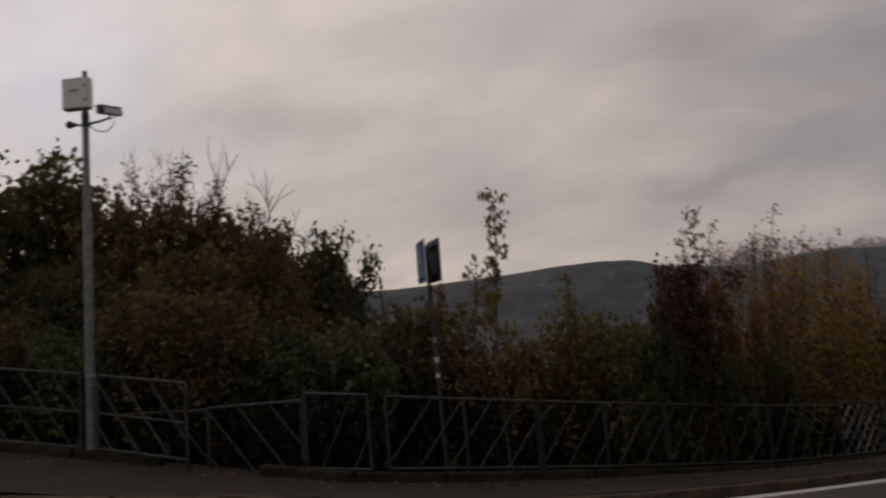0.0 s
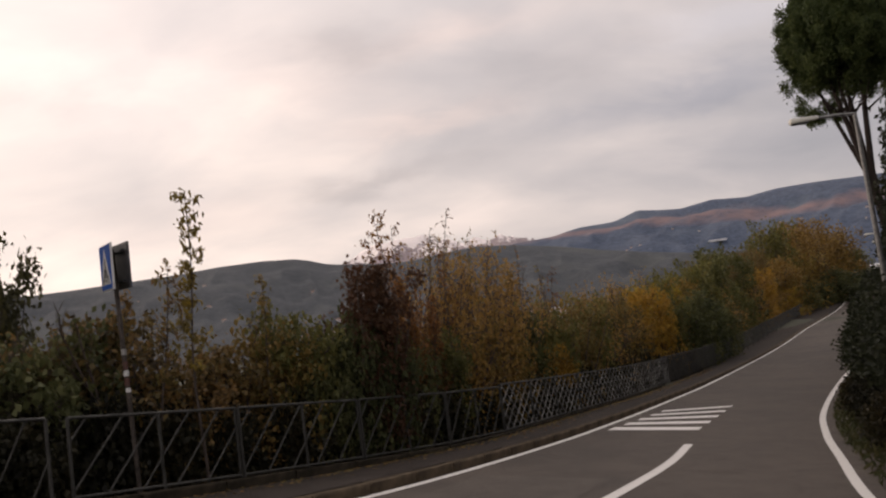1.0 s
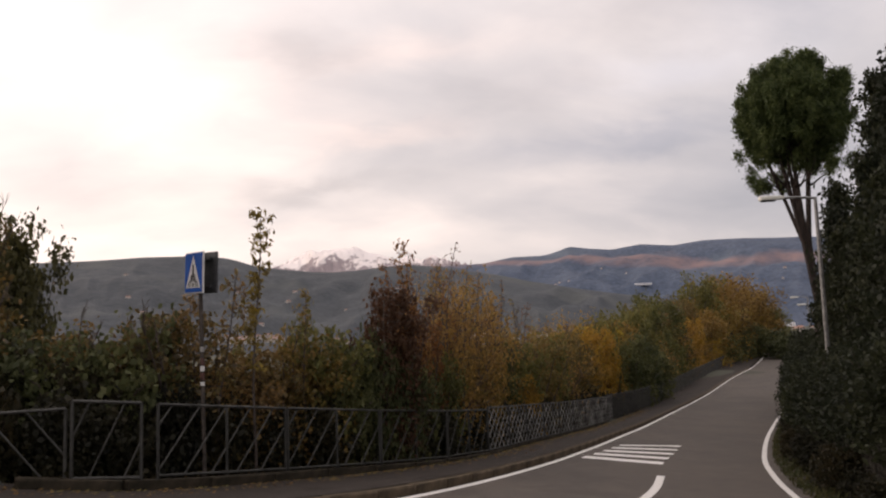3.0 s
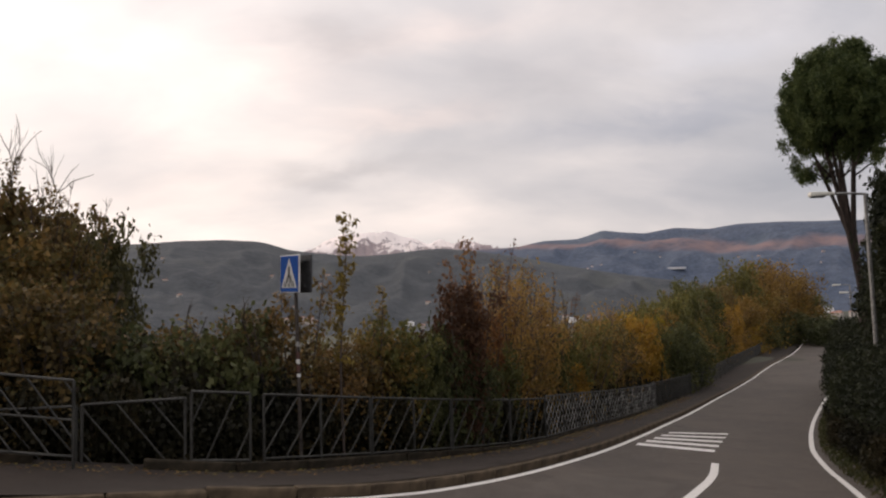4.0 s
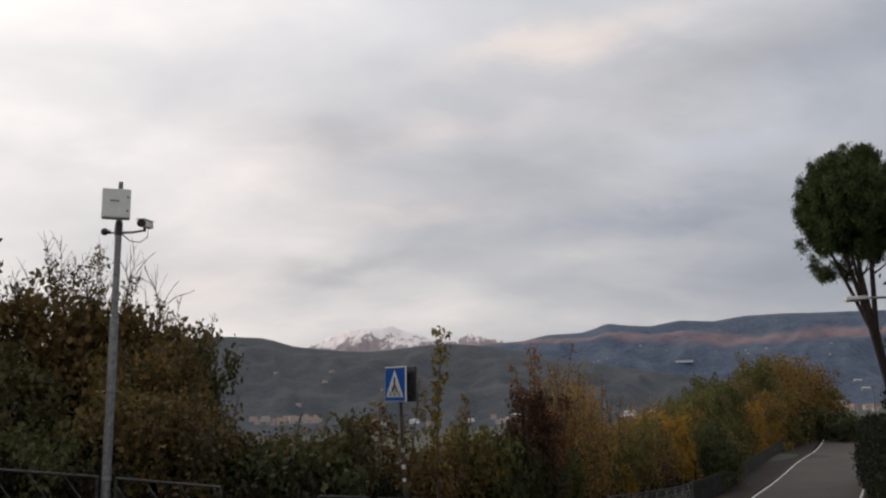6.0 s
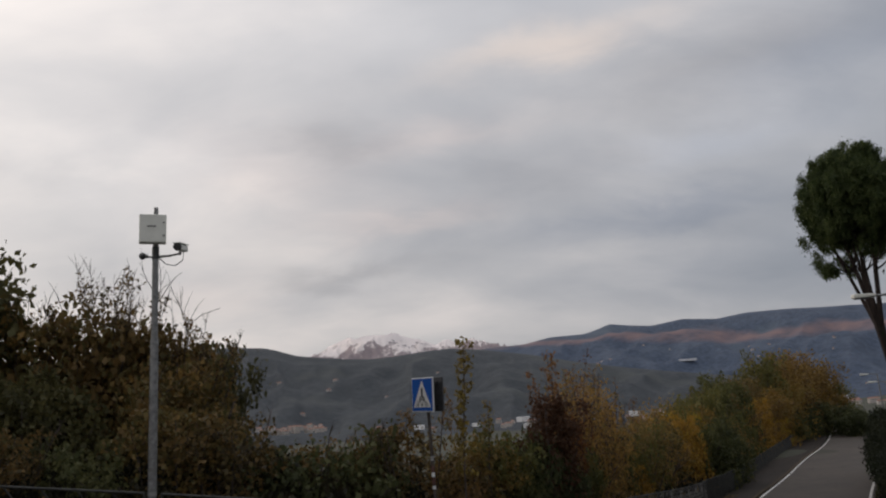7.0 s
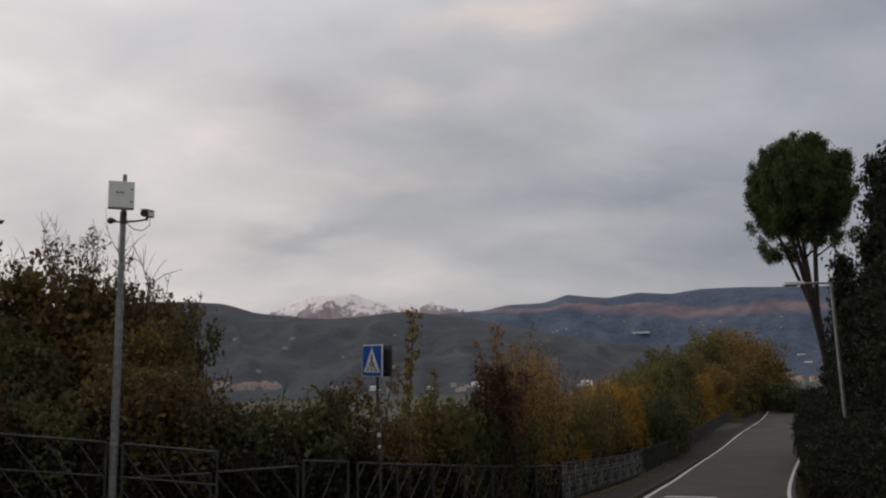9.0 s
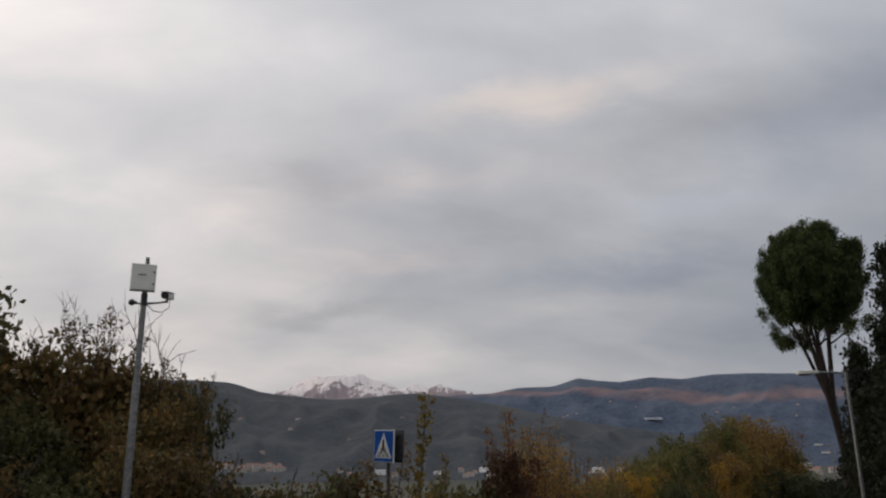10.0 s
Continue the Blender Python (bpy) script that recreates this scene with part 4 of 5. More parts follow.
def make_twig_tree(x, y, z_top, seed, reach, lean, label):
    """A leafless crown of straight forking branches with a few dry leaves low on them."""
    rng = np.random.default_rng(seed)
    g = float(land_z(x, y))
    tree = thing("bare_tree", (x, y, g), label, "tree", "trees behind the fence")
    H = z_top - g
    fork = np.array((lean * 0.3, 0, H * 0.48))
    bm = bmesh.new()
    tube(bm, [(0, 0, -0.3), (lean * 0.1, 0, H * 0.25), tuple(fork)], [0.07, 0.06, 0.045], 7)
    part("trunk", bm, BARK, tree)
    spots = []
    for k in range(13):
        a = 2 * math.pi * (k + rng.uniform(0, 0.6)) / 13
        out = reach * rng.uniform(0.25, 1.0)
        tip = np.array((out * math.cos(a) + lean, out * math.sin(a), H * (1.02 - 0.14 * (out / reach) ** 2 - rng.uniform(0, 0.08))))
        pts = [fork + (tip - fork) * u + np.array((0, 0, -0.22 * out * math.sin(math.pi * u))) + rng.normal(size=3) * 0.03 for u in (0, 0.25, 0.5, 0.75, 1)]
        bm = bmesh.new()
        tube(bm, [tuple(p) for p in pts], [0.022, 0.017, 0.012, 0.007, 0.003], 5)
        for j in range(24):
            u = rng.uniform(0.3, 0.97) * 4
            i = min(3, int(u))
            q = pts[i] + (pts[i + 1] - pts[i]) * (u - i)
            b = rng.uniform(0, 2 * math.pi)
            L = rng.uniform(0.15, 0.42)
            tw = limb(rng, q, (0.65 * math.cos(b), 0.65 * math.sin(b), 1), L, 3, 0.16, 0.25)
            tube(bm, [tuple(p) for p in tw], [0.006, 0.005, 0.0035, 0.002], 4)
            if u < 3.6:
                spots += [tw[1], tw[2], tw[3]]
        part("branch", bm, TWIG, tree)
    spots = np.array(spots)
    n = 2100
    c = spots[rng.integers(0, len(spots), n)] + rng.normal(size=(n, 3)) * 0.05
    crown = new("leaves", leaf_mesh("leaves", c, 0.085 * rng.uniform(0.6, 1.3, n), LEAF_TREE, rng, 0.7, 0.3))
    crown.parent = tree


make_twig_tree(-0.05, 4.4, 5.85, 5, 1.3, 0.0, "bare forking tree with few dry leaves beside the pole")
make_twig_tree(1.15, 4.3, 4.45, 8, 1.0, 0.55, "bare leaning tree with few dry leaves behind the fence")
make_twig_tree(-1.5, 4.6, 5.0, 6, 1.0, -0.2, "low bare tree with thin upright twigs")
# shrubs in front of and under them, and along the fence
row = [(P_DULL, 3.0, -2.0, 1.3, 2.3), (P_DARK, 2.2, -0.8, 1.2, 1.9), (P_DULL, 3.0, 0.5, 1.4, 2.6), (P_DULL, 3.0, 1.3, 1.2, 2.4), (P_DARK, 2.2, 2.0, 1.6, 1.6), (P_DARK, 2.2, 2.9, 1.4, 1.6), (P_DULL, 3.0, 3.3, 2.3, 1.75),
       (P_BARE, 2.6, 3.6, 1.9, 2.0), (P_DARK, 2.2, 3.9, 1.6, 1.8), (P_DULL, 3.0, 4.75, 1.6, 2.05), (P_DULL, 3.0, 4.2, 2.0, 1.5), (P_BROWN, 3.0, 5.7, 1.9, 1.15), (P_DULL, 3.0, 6.5, 2.0, 1.3),
       (P_OLIVE, 2.8, 7.3, 2.3, 1.55), (P_GREEN, 2.4, 7.7, 2.4, 1.55), (P_DARK, 2.2, 7.9, 2.0, 0.9), (P_DARK, 2.2, 8.5, 2.5, 1.3), (P_DARK, 2.2, 9.0, 2.75, 1.2), (P_DARK, 2.2, 8.75, 2.05, 1.35), (P_DARK, 2.2, 9.35, 2.3, 1.1), (P_DARK, 2.2, 9.3, 2.75, 1.55), (P_DARK, 2.2, 9.9, 3.2, 1.1), (P_RUST, 3.0, 10.35, 3.3, 2.3), (P_RUST, 3.0, 10.9, 3.7, 1.8), (P_GOLD, 3.0, 11.7, 4.6, 2.6), (P_GOLD, 3.0, 13.0, 5.5, 2.85),
       (P_GOLD, 3.0, 14.3, 6.8, 2.95), (P_GOLD, 3.0, 15.6, 7.8, 2.75), (P_GOLD, 3.0, 12.2, 4.8, 1.9), (P_OLIVE, 2.8, 13.1, 5.4, 1.1), (P_GOLD, 3.0, 14.0, 6.2, 1.8), (P_GREEN, 2.4, 11.3, 4.0, 0.7), (P_BARE, 2.6, 15.8, 8.2, 2.4), (P_BARE, 2.6, 17.2, 9.2, 2.2),
       (P_OLIVE, 2.8, 14.4, 6.6, 1.2), (P_GREEN, 2.4, 16.2, 7.9, 1.0), (P_GREEN, 2.4, 18.0, 9.2, 0.9), (P_OLIVE, 2.8, 19.4, 10.4, 1.2), (P_GREEN, 2.4, 21.2, 11.6, 1.0), (P_BROWN, 3.0, 20.3, 11.4, 1.6),
       (P_GOLD, 3.0, 22.6, 12.8, 1.5), (P_OLIVE, 2.8, 25.0, 15.2, 1.4), (P_GOLD, 3.0, 26.8, 16.8, 1.8), (P_GREEN, 2.4, 24.0, 14.4, 0.5), (P_YELLOW, 2.6, 29.0, 17.3, 1.2), (P_OLIVE, 2.8, 26.4, 15.6, 0.9), (P_YELLOW, 2.6, 31.4, 18.7, 0.8), (P_GREEN, 2.4, 33.6, 20.6, 0.9)]
for proto, h, x, y, zt in row:
    k = (zt - float(land_z(x, y))) / h
    room = float(side_of(FENCE, x, y))
    top_to(proto, x, y, zt, h, wide=min(1.15, max(0.7, k), max(0.55, 0.72 * room)))
top_to(P_DEEP, 9.2, 2.25, 2.5, 3.4, wide=0.88)
# low growth against the fence, all along, its leaf colour darkened for shade
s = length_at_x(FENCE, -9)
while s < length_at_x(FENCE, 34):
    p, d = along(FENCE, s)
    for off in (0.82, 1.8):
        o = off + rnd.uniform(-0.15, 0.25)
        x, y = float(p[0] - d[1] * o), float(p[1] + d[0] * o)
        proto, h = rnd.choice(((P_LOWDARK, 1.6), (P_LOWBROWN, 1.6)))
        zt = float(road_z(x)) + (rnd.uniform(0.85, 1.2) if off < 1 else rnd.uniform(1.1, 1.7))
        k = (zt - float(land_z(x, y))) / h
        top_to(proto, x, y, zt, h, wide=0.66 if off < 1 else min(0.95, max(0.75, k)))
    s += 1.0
# taller trees farther down the road
far_row = [(P_YELLOW, 2.6, 29.6, 19.2, 1.2, 1.3), (P_GOLD, 3.0, 32.5, 21.6, 2.0, 1.4), (P_OLIVE, 2.8, 31.0, 19.8, 0.8, 1.4), (P_TGREEN, 5.0, 36.5, 24.6, 2.0, 1.0), (P_TGOLD, 5.0, 38.0, 24.4, 1.5, 0.9), (P_YELLOW, 2.6, 37.0, 23.4, 0.9, 1.1), (P_YELLOW, 2.6, 17.6, 8.5, -0.25, 0.6),
           (P_TGREEN, 5.0, 43.5, 28.6, 2.6, 1.25), (P_TGREEN, 5.0, 50.0, 33.0, 3.1, 1.3), (P_TGREEN, 5.0, 60.0, 39.8, 4.2, 1.5), (P_TREE3, 5.0, 54.0, 36.6, 3.0, 1.5),
           (P_TREE3, 5.0, 70.0, 45.6, 4.2, 1.7), (P_TGREEN, 5.0, 79.0, 50.2, 7.0, 1.6), (P_TGOLD, 5.0, 75.0, 47.0, 2.6, 1.7), (P_TGOLD, 5.0, 82.0, 50.8, 4.0, 1.9), (P_TGOLD, 5.0, 88.0, 54.2, 6.2, 2.0),
           (P_TGOLD, 5.0, 97.0, 58.4, 8.0, 2.5), (P_TGOLD, 5.0, 104.0, 60.5, 6.2, 2.3), (P_TGREEN, 5.0, 108.0, 61.0, 3.6, 2.2), (P_TREE3, 5.0, 92.0, 55.4, 3.0, 2.0),
           (P_YELLOW, 2.6, 66.0, 40.7, 1.5, 1.5), (P_YELLOW, 2.6, 74.0, 44.6, -0.8, 1.1), (P_DARK, 2.2, 36.4, 21.6, 0.7, 1.5), (P_DARK, 2.2, 38.8, 23.0, 0.4, 1.5), (P_DARK, 2.2, 41.5, 24.6, -0.2, 1.5), (P_OLIVE, 2.8, 34.5, 21.8, 0.2, 1.4), (P_DARK, 2.2, 38.5, 24.2, 0.2, 1.5),
           (P_GREEN, 2.4, 44.5, 28.2, 0.3, 1.6), (P_GOLD, 3.0, 48.5, 30.6, 0.3, 1.6), (P_GREEN, 2.4, 54.0, 33.8, 0.8, 1.7), (P_GOLD, 3.0, 61.0, 38.4, 1.0, 1.9), (P_GOLD, 3.0, 68.0, 42.6, 1.2, 2.0),
           (P_OLIVE, 2.8, 75.0, 46.8, 1.2, 2.0), (P_DARK, 2.2, 82.0, 49.0, -0.2, 2.2), (P_DARK, 2.2, 87.0, 50.8, -0.2, 2.2), (P_DARK, 2.2, 92.0, 51.6, 0.6, 2.4), (P_DARK, 2.2, 93.5, 48.6, -0.2, 2.4), (P_DARK, 2.2, 91.0, 46.0, -0.9, 2.4),
           (P_DARK, 2.2, 94.0, 43.6, -0.9, 2.4)]
for proto, h, x, y, zt, w in far_row:
    top_to(proto, x, y, zt, h, "", w)


def make_sapling(x, y, z_top, seed, material, label, leaves=620, reach=0.34, low=0.40):
    """A thin young tree, leafy along its upper stem."""
    rng = np.random.default_rng(seed)
    g = float(land_z(x, y))
    tree = thing("sapling", (x, y, g), label, "tree", "young trees behind the fence")
    H = z_top - g
    lean = rng.normal(size=2) * 0.05
    bm = bmesh.new()

    def stem(h):
        return np.array((lean[0] * H * h * h + 0.04 * math.sin(h * 8.1 + seed), lean[1] * H * h * h + 0.03 * math.cos(h * 9), H * h))

    tube(bm, [tuple(stem(i / 9)) for i in range(10)], [0.026 * (1 - 0.09 * i) for i in range(10)], 6)
    spots = []
    for k in range(34):
        h = low + (1 - low) * (k + rng.uniform()) / 34
        b = rng.uniform(0, 2 * math.pi)
        L = reach * rng.uniform(0.35, 1.0) * (1.25 - 0.75 * h)
        tw = limb(rng, stem(h), (math.cos(b), math.sin(b), 0.7), L, 3, 0.3, -0.7)
        tube(bm, [tuple(q) for q in tw], [0.006, 0.005, 0.004, 0.002], 4)
        spots += [tw[1], tw[2], tw[3], tw[3]]
    part("trunk", bm, TWIG, tree)
    spots = np.array(spots)
    c = spots[rng.integers(0, len(spots), leaves)] + rng.normal(size=(leaves, 3)) * np.array((0.035, 0.035, 0.05))
    crown = new("crown", leaf_mesh("crown", c, 0.105 * rng.uniform(0.6, 1.3, leaves), material, rng, 1.3, 0.19))
    crown.parent = tree


LEAF_SAP = leaf_mat("sapling_leaf", (0.040, 0.034, 0.014), (0.105, 0.078, 0.022), (0.22, 0.155, 0.028))
YOUNG = "thin young tree with hanging yellow-green leaves"
make_sapling(5.72, 0.52, 3.26, 33, LEAF_SAP, YOUNG, 640, 0.36)
for k, (x, y, zt, mat, lab, n) in enumerate((
        (5.25, 0.9, 2.25, LEAF_BROWN, "thin young tree with sparse brown leaves", 300), (4.95, 1.2, 1.95, LEAF_BROWN, "thin young tree with sparse brown leaves", 320), (10.35, 3.1, 3.14, LEAF_RUST, "thin rusty young tree above the hedge", 420),
        (11.65, 4.11, 3.35, LEAF_RUST, "bare thin young tree with a few rusty leaves", 110), (11.3, 4.0, 2.9, LEAF_BROWN, "bare thin young tree with a few rusty leaves", 120), (7.1, 1.7, 2.05, LEAF_OLIVE, "thin young tree with olive leaves", 240),
        (12.9, 5.5, 3.0, LEAF_BROWN, "bare thin young tree with a few rusty leaves", 160), (10.1, 3.6, 2.75, LEAF_RUST, "thin rusty young tree above the hedge", 300),
        (13.8, 6.6, 2.7, LEAF_GOLD, "bare thin young tree with a few rusty leaves", 120), (15.2, 7.6, 2.5, LEAF_BROWN, "bare thin young tree with a few rusty leaves", 70),
        (16.8, 8.8, 2.3, LEAF_BROWN, "bare thin young tree with a few rusty leaves", 60))):
    make_sapling(x, y, zt, 90 + k, mat, lab, n, 0.40)
for k in range(14):
    x = 10.4 + 0.62 * k + rnd.uniform(-0.2, 0.2)
    make_sapling(x, 3.4 + 0.76 * (x - 10.4) + rnd.uniform(-0.3, 0.7), 2.95 - 0.05 * k + rnd.uniform(-0.35, 0.2), 130 + k, LEAF_BROWN if k % 3 else LEAF_RUST,
                 "bare thin young tree with a few rusty leaves", rnd.choice((40, 80, 140)), 0.45)


# ---- umbrella pine, dark conifers, hedge and wall beside the road ----
def make_pine():
    rng = np.random.default_rng(41)
    x, y = 40.8, 12.0
    g = float(land_z(x, y))
    tree = thing("umbrella_pine", (x, y, g), "tall stone pine with a broad dark green crown on forked trunks", "tree")
    cz = 12.0 - g
    crown_c = np.array((-1.2, -0.2, cz))
    fork = np.array((0.1, 0.0, 4.2))
    bm = bmesh.new()
    tube(bm, [(0.25, -0.1, -0.3), (0.2, -0.05, 2.0), tuple(fork)], [0.42, 0.37, 0.33], 10)
    part("trunk", bm, PINE_BARK, tree)
    for k, (dx, dy, w) in enumerate(((-1.0, 1.7, 0.14), (-1.4, 0.7, 0.17), (-1.2, 0.3, 0.15), (-1.0, 0.0, 0.17), (-0.6, -0.9, 0.19))):
        top = crown_c + np.array((dx * 0.4, dy * 0.9, -2.0))
        mid = fork * 0.5 + top * 0.5 + np.array((0.15, -0.35 * dy + 0.1, -0.5))
        bm = bmesh.new()
        pts = [fork, fork * 0.55 + mid * 0.45, mid, mid * 0.4 + top * 0.6, top]
        tube(bm, [tuple(p) for p in pts], [w, w * 0.9, w * 0.8, w * 0.65, w * 0.5], 8)
        for _ in range(8):
            b = rng.uniform(0, 2 * math.pi)
            tw = limb(rng, pts[int(rng.integers(3, 5))], (math.cos(b), math.sin(b), rng.uniform(0.2, 1.3)), rng.uniform(1.2, 2.6), 5, 0.3, 0.3)
            tube(bm, [tuple(q) for q in tw], [0.07, 0.055, 0.045, 0.03, 0.02, 0.012], 5)
        part("limb", bm, PINE_BARK, tree)
    # upswept tufts of needles on a broad dome, ragged below, with gaps between them
    tufts = []
    while len(tufts) < 430:
        v = rng.normal(size=3)
        v /= np.linalg.norm(v)
        r = rng.uniform(0.12, 1.0) ** 0.33
        lump = 1 + 0.045 * math.sin(5 * math.atan2(v[1], v[0]) + 4 * v[2]) + 0.03 * math.sin(9 * v[2] + 3 * v[1])
        p = crown_c + v * r * lump * np.array((2.55, 2.84, 2.98))
        if p[2] < cz - 2.3 and rng.uniform() < 0.65:
            continue
        tufts.append((p, rng.uniform(0.24, 0.46), v))
    tufts.append((crown_c + np.array((-0.2, 3.25, -1.7)), 0.36, np.array((0, 1, 0.3))))
    for _ in range(12):
        tufts.append((crown_c + np.array((rng.normal() * 0.4, 1.6 + rng.normal() * 0.7, -3.4 + rng.normal() * 0.3)), rng.uniform(0.22, 0.4), np.array((0, 1, 0.2))))
    for _ in range(9):
        tufts.append((crown_c + np.array((rng.normal() * 0.4, -1.7 + rng.normal() * 0.6, -2.9 + rng.normal() * 0.3)), rng.uniform(0.22, 0.4), np.array((0, -1, 0.2))))
    cs, total = [], sum(r ** 2 for _, r, _ in tufts)
    for p, r, v in tufts:
        n = int(140000 * r * r / total)
        # each tuft is a brush that widens towards its tip and sweeps outwards and up
        axis = v * 0.6 + np.array((0, 0, 0.9)) + rng.normal(size=3) * 0.2
        axis /= np.linalg.norm(axis)
        h = rng.uniform(-0.8, 1.25, size=(n, 1))
        w = rng.normal(size=(n, 3)) * 0.46 * (1.15 - 0.45 * np.abs(h))
        cs.append(p + r * (axis * h + w))
    c = np.concatenate(cs)
    crown = new("crown", leaf_mesh("crown", c, 0.20 * rng.uniform(0.5, 1.3, len(c)), NEEDLE, rng, -1.1, 0.13))
    crown.parent = tree


make_pine()


def make_conifer(name, seed, height, radius, label, material, needles=16000, size=0.2):
    rng = np.random.default_rng(seed)
    tree = thing(name, (0, 0, 0), label, "tree", "dark trees above the wall")
    bm = bmesh.new()
    tube(bm, [(0, 0, -0.3), (0.05, 0, height * 0.5), (0, 0.04, height * 0.97)], [0.16, 0.1, 0.02], 8)
    spots = []
    for k in range(90):
        h = rng.uniform(0.06, 0.98)
        b = rng.uniform(0, 2 * math.pi)
        L = radius * (1.05 - h) ** 0.7 * rng.uniform(0.65, 1.12)
        tw = limb(rng, (0, 0, height * h), (math.cos(b), math.sin(b), rng.uniform(-0.1, 0.5)), L, 4, 0.2, -0.25)
        tube(bm, [tuple(q) for q in tw], [0.035, 0.028, 0.02, 0.012, 0.006], 4)
        spots += tw[1:]
        spots.append(tw[-1])
    part("trunk", bm, BARK, tree)
    spots = np.array(spots)
    c = spots[rng.integers(0, len(spots), needles)] + rng.normal(size=(needles, 3)) * 0.24
    crown = new("crown", leaf_mesh("crown", c, size * rng.uniform(0.6, 1.25, needles), material, rng, 0.5, 0.22))
    crown.parent = tree
    return tree


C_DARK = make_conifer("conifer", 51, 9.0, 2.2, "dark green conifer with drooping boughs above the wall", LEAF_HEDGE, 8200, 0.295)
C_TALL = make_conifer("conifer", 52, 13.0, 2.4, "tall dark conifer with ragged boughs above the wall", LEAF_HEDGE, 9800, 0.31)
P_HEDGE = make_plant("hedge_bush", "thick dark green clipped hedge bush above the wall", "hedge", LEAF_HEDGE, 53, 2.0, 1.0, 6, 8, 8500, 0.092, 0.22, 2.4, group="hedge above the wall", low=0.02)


def beside(s_x, off):
    """Plan point off metres outside the right edge line, where that line passes x."""
    p, d = along(RIGHT, length_at_x(RIGHT, s_x))
    return float(p[0] + d[1] * off), float(p[1] - d[0] * off)


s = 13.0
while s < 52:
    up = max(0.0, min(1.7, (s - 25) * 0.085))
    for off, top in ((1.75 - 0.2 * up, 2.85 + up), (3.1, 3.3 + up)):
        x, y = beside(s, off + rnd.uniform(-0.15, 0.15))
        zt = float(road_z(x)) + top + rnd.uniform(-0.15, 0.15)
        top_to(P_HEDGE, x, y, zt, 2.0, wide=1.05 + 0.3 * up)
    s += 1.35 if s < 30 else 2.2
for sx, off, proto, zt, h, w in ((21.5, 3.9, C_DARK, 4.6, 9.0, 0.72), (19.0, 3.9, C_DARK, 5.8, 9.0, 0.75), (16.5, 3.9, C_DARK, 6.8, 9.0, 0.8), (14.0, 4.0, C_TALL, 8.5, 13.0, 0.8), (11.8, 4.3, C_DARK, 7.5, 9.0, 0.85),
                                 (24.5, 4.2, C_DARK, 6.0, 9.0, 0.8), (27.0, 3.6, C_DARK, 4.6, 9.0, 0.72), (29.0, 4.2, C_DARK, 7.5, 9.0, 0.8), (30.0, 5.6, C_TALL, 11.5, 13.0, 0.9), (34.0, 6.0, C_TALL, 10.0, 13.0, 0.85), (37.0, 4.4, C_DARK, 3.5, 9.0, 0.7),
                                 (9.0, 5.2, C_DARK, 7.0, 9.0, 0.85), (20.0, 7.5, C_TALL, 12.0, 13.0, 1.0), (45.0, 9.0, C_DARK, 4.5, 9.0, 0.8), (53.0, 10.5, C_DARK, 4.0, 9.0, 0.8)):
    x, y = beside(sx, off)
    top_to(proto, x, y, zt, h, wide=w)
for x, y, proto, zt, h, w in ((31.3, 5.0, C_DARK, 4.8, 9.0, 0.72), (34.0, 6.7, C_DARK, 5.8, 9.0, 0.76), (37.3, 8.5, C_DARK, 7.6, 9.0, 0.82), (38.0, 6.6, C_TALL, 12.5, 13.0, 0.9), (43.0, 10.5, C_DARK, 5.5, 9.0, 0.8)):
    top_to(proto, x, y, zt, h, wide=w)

s = 9.0
while s < 40:
    x, y = beside(s, rnd.uniform(0.85, 1.15))
    k = rnd.uniform(0.35, 0.62)
    stand(rnd.choice((P_LOWDARK, P_LOWBROWN)), x, y, rnd.uniform(0, 6.28), k, "low weeds and ivy at the foot of the wall", float(road_z(x)))
    s += rnd.uniform(0.7, 1.3)

for proto in (P_TGREEN, P_TGOLD, P_LOWDARK, P_LOWBROWN, P_DARK, P_GREEN, P_OLIVE, P_BROWN, P_DULL, P_RUST, P_GOLD, P_YELLOW, P_DEEP, P_BARE, P_TREE, P_TREE2, P_TREE3, C_DARK, C_TALL, P_HEDGE):
    drop_proto(proto)


# ---- distance ----
EYE0 = (-1.6, -12.2, 1.77)


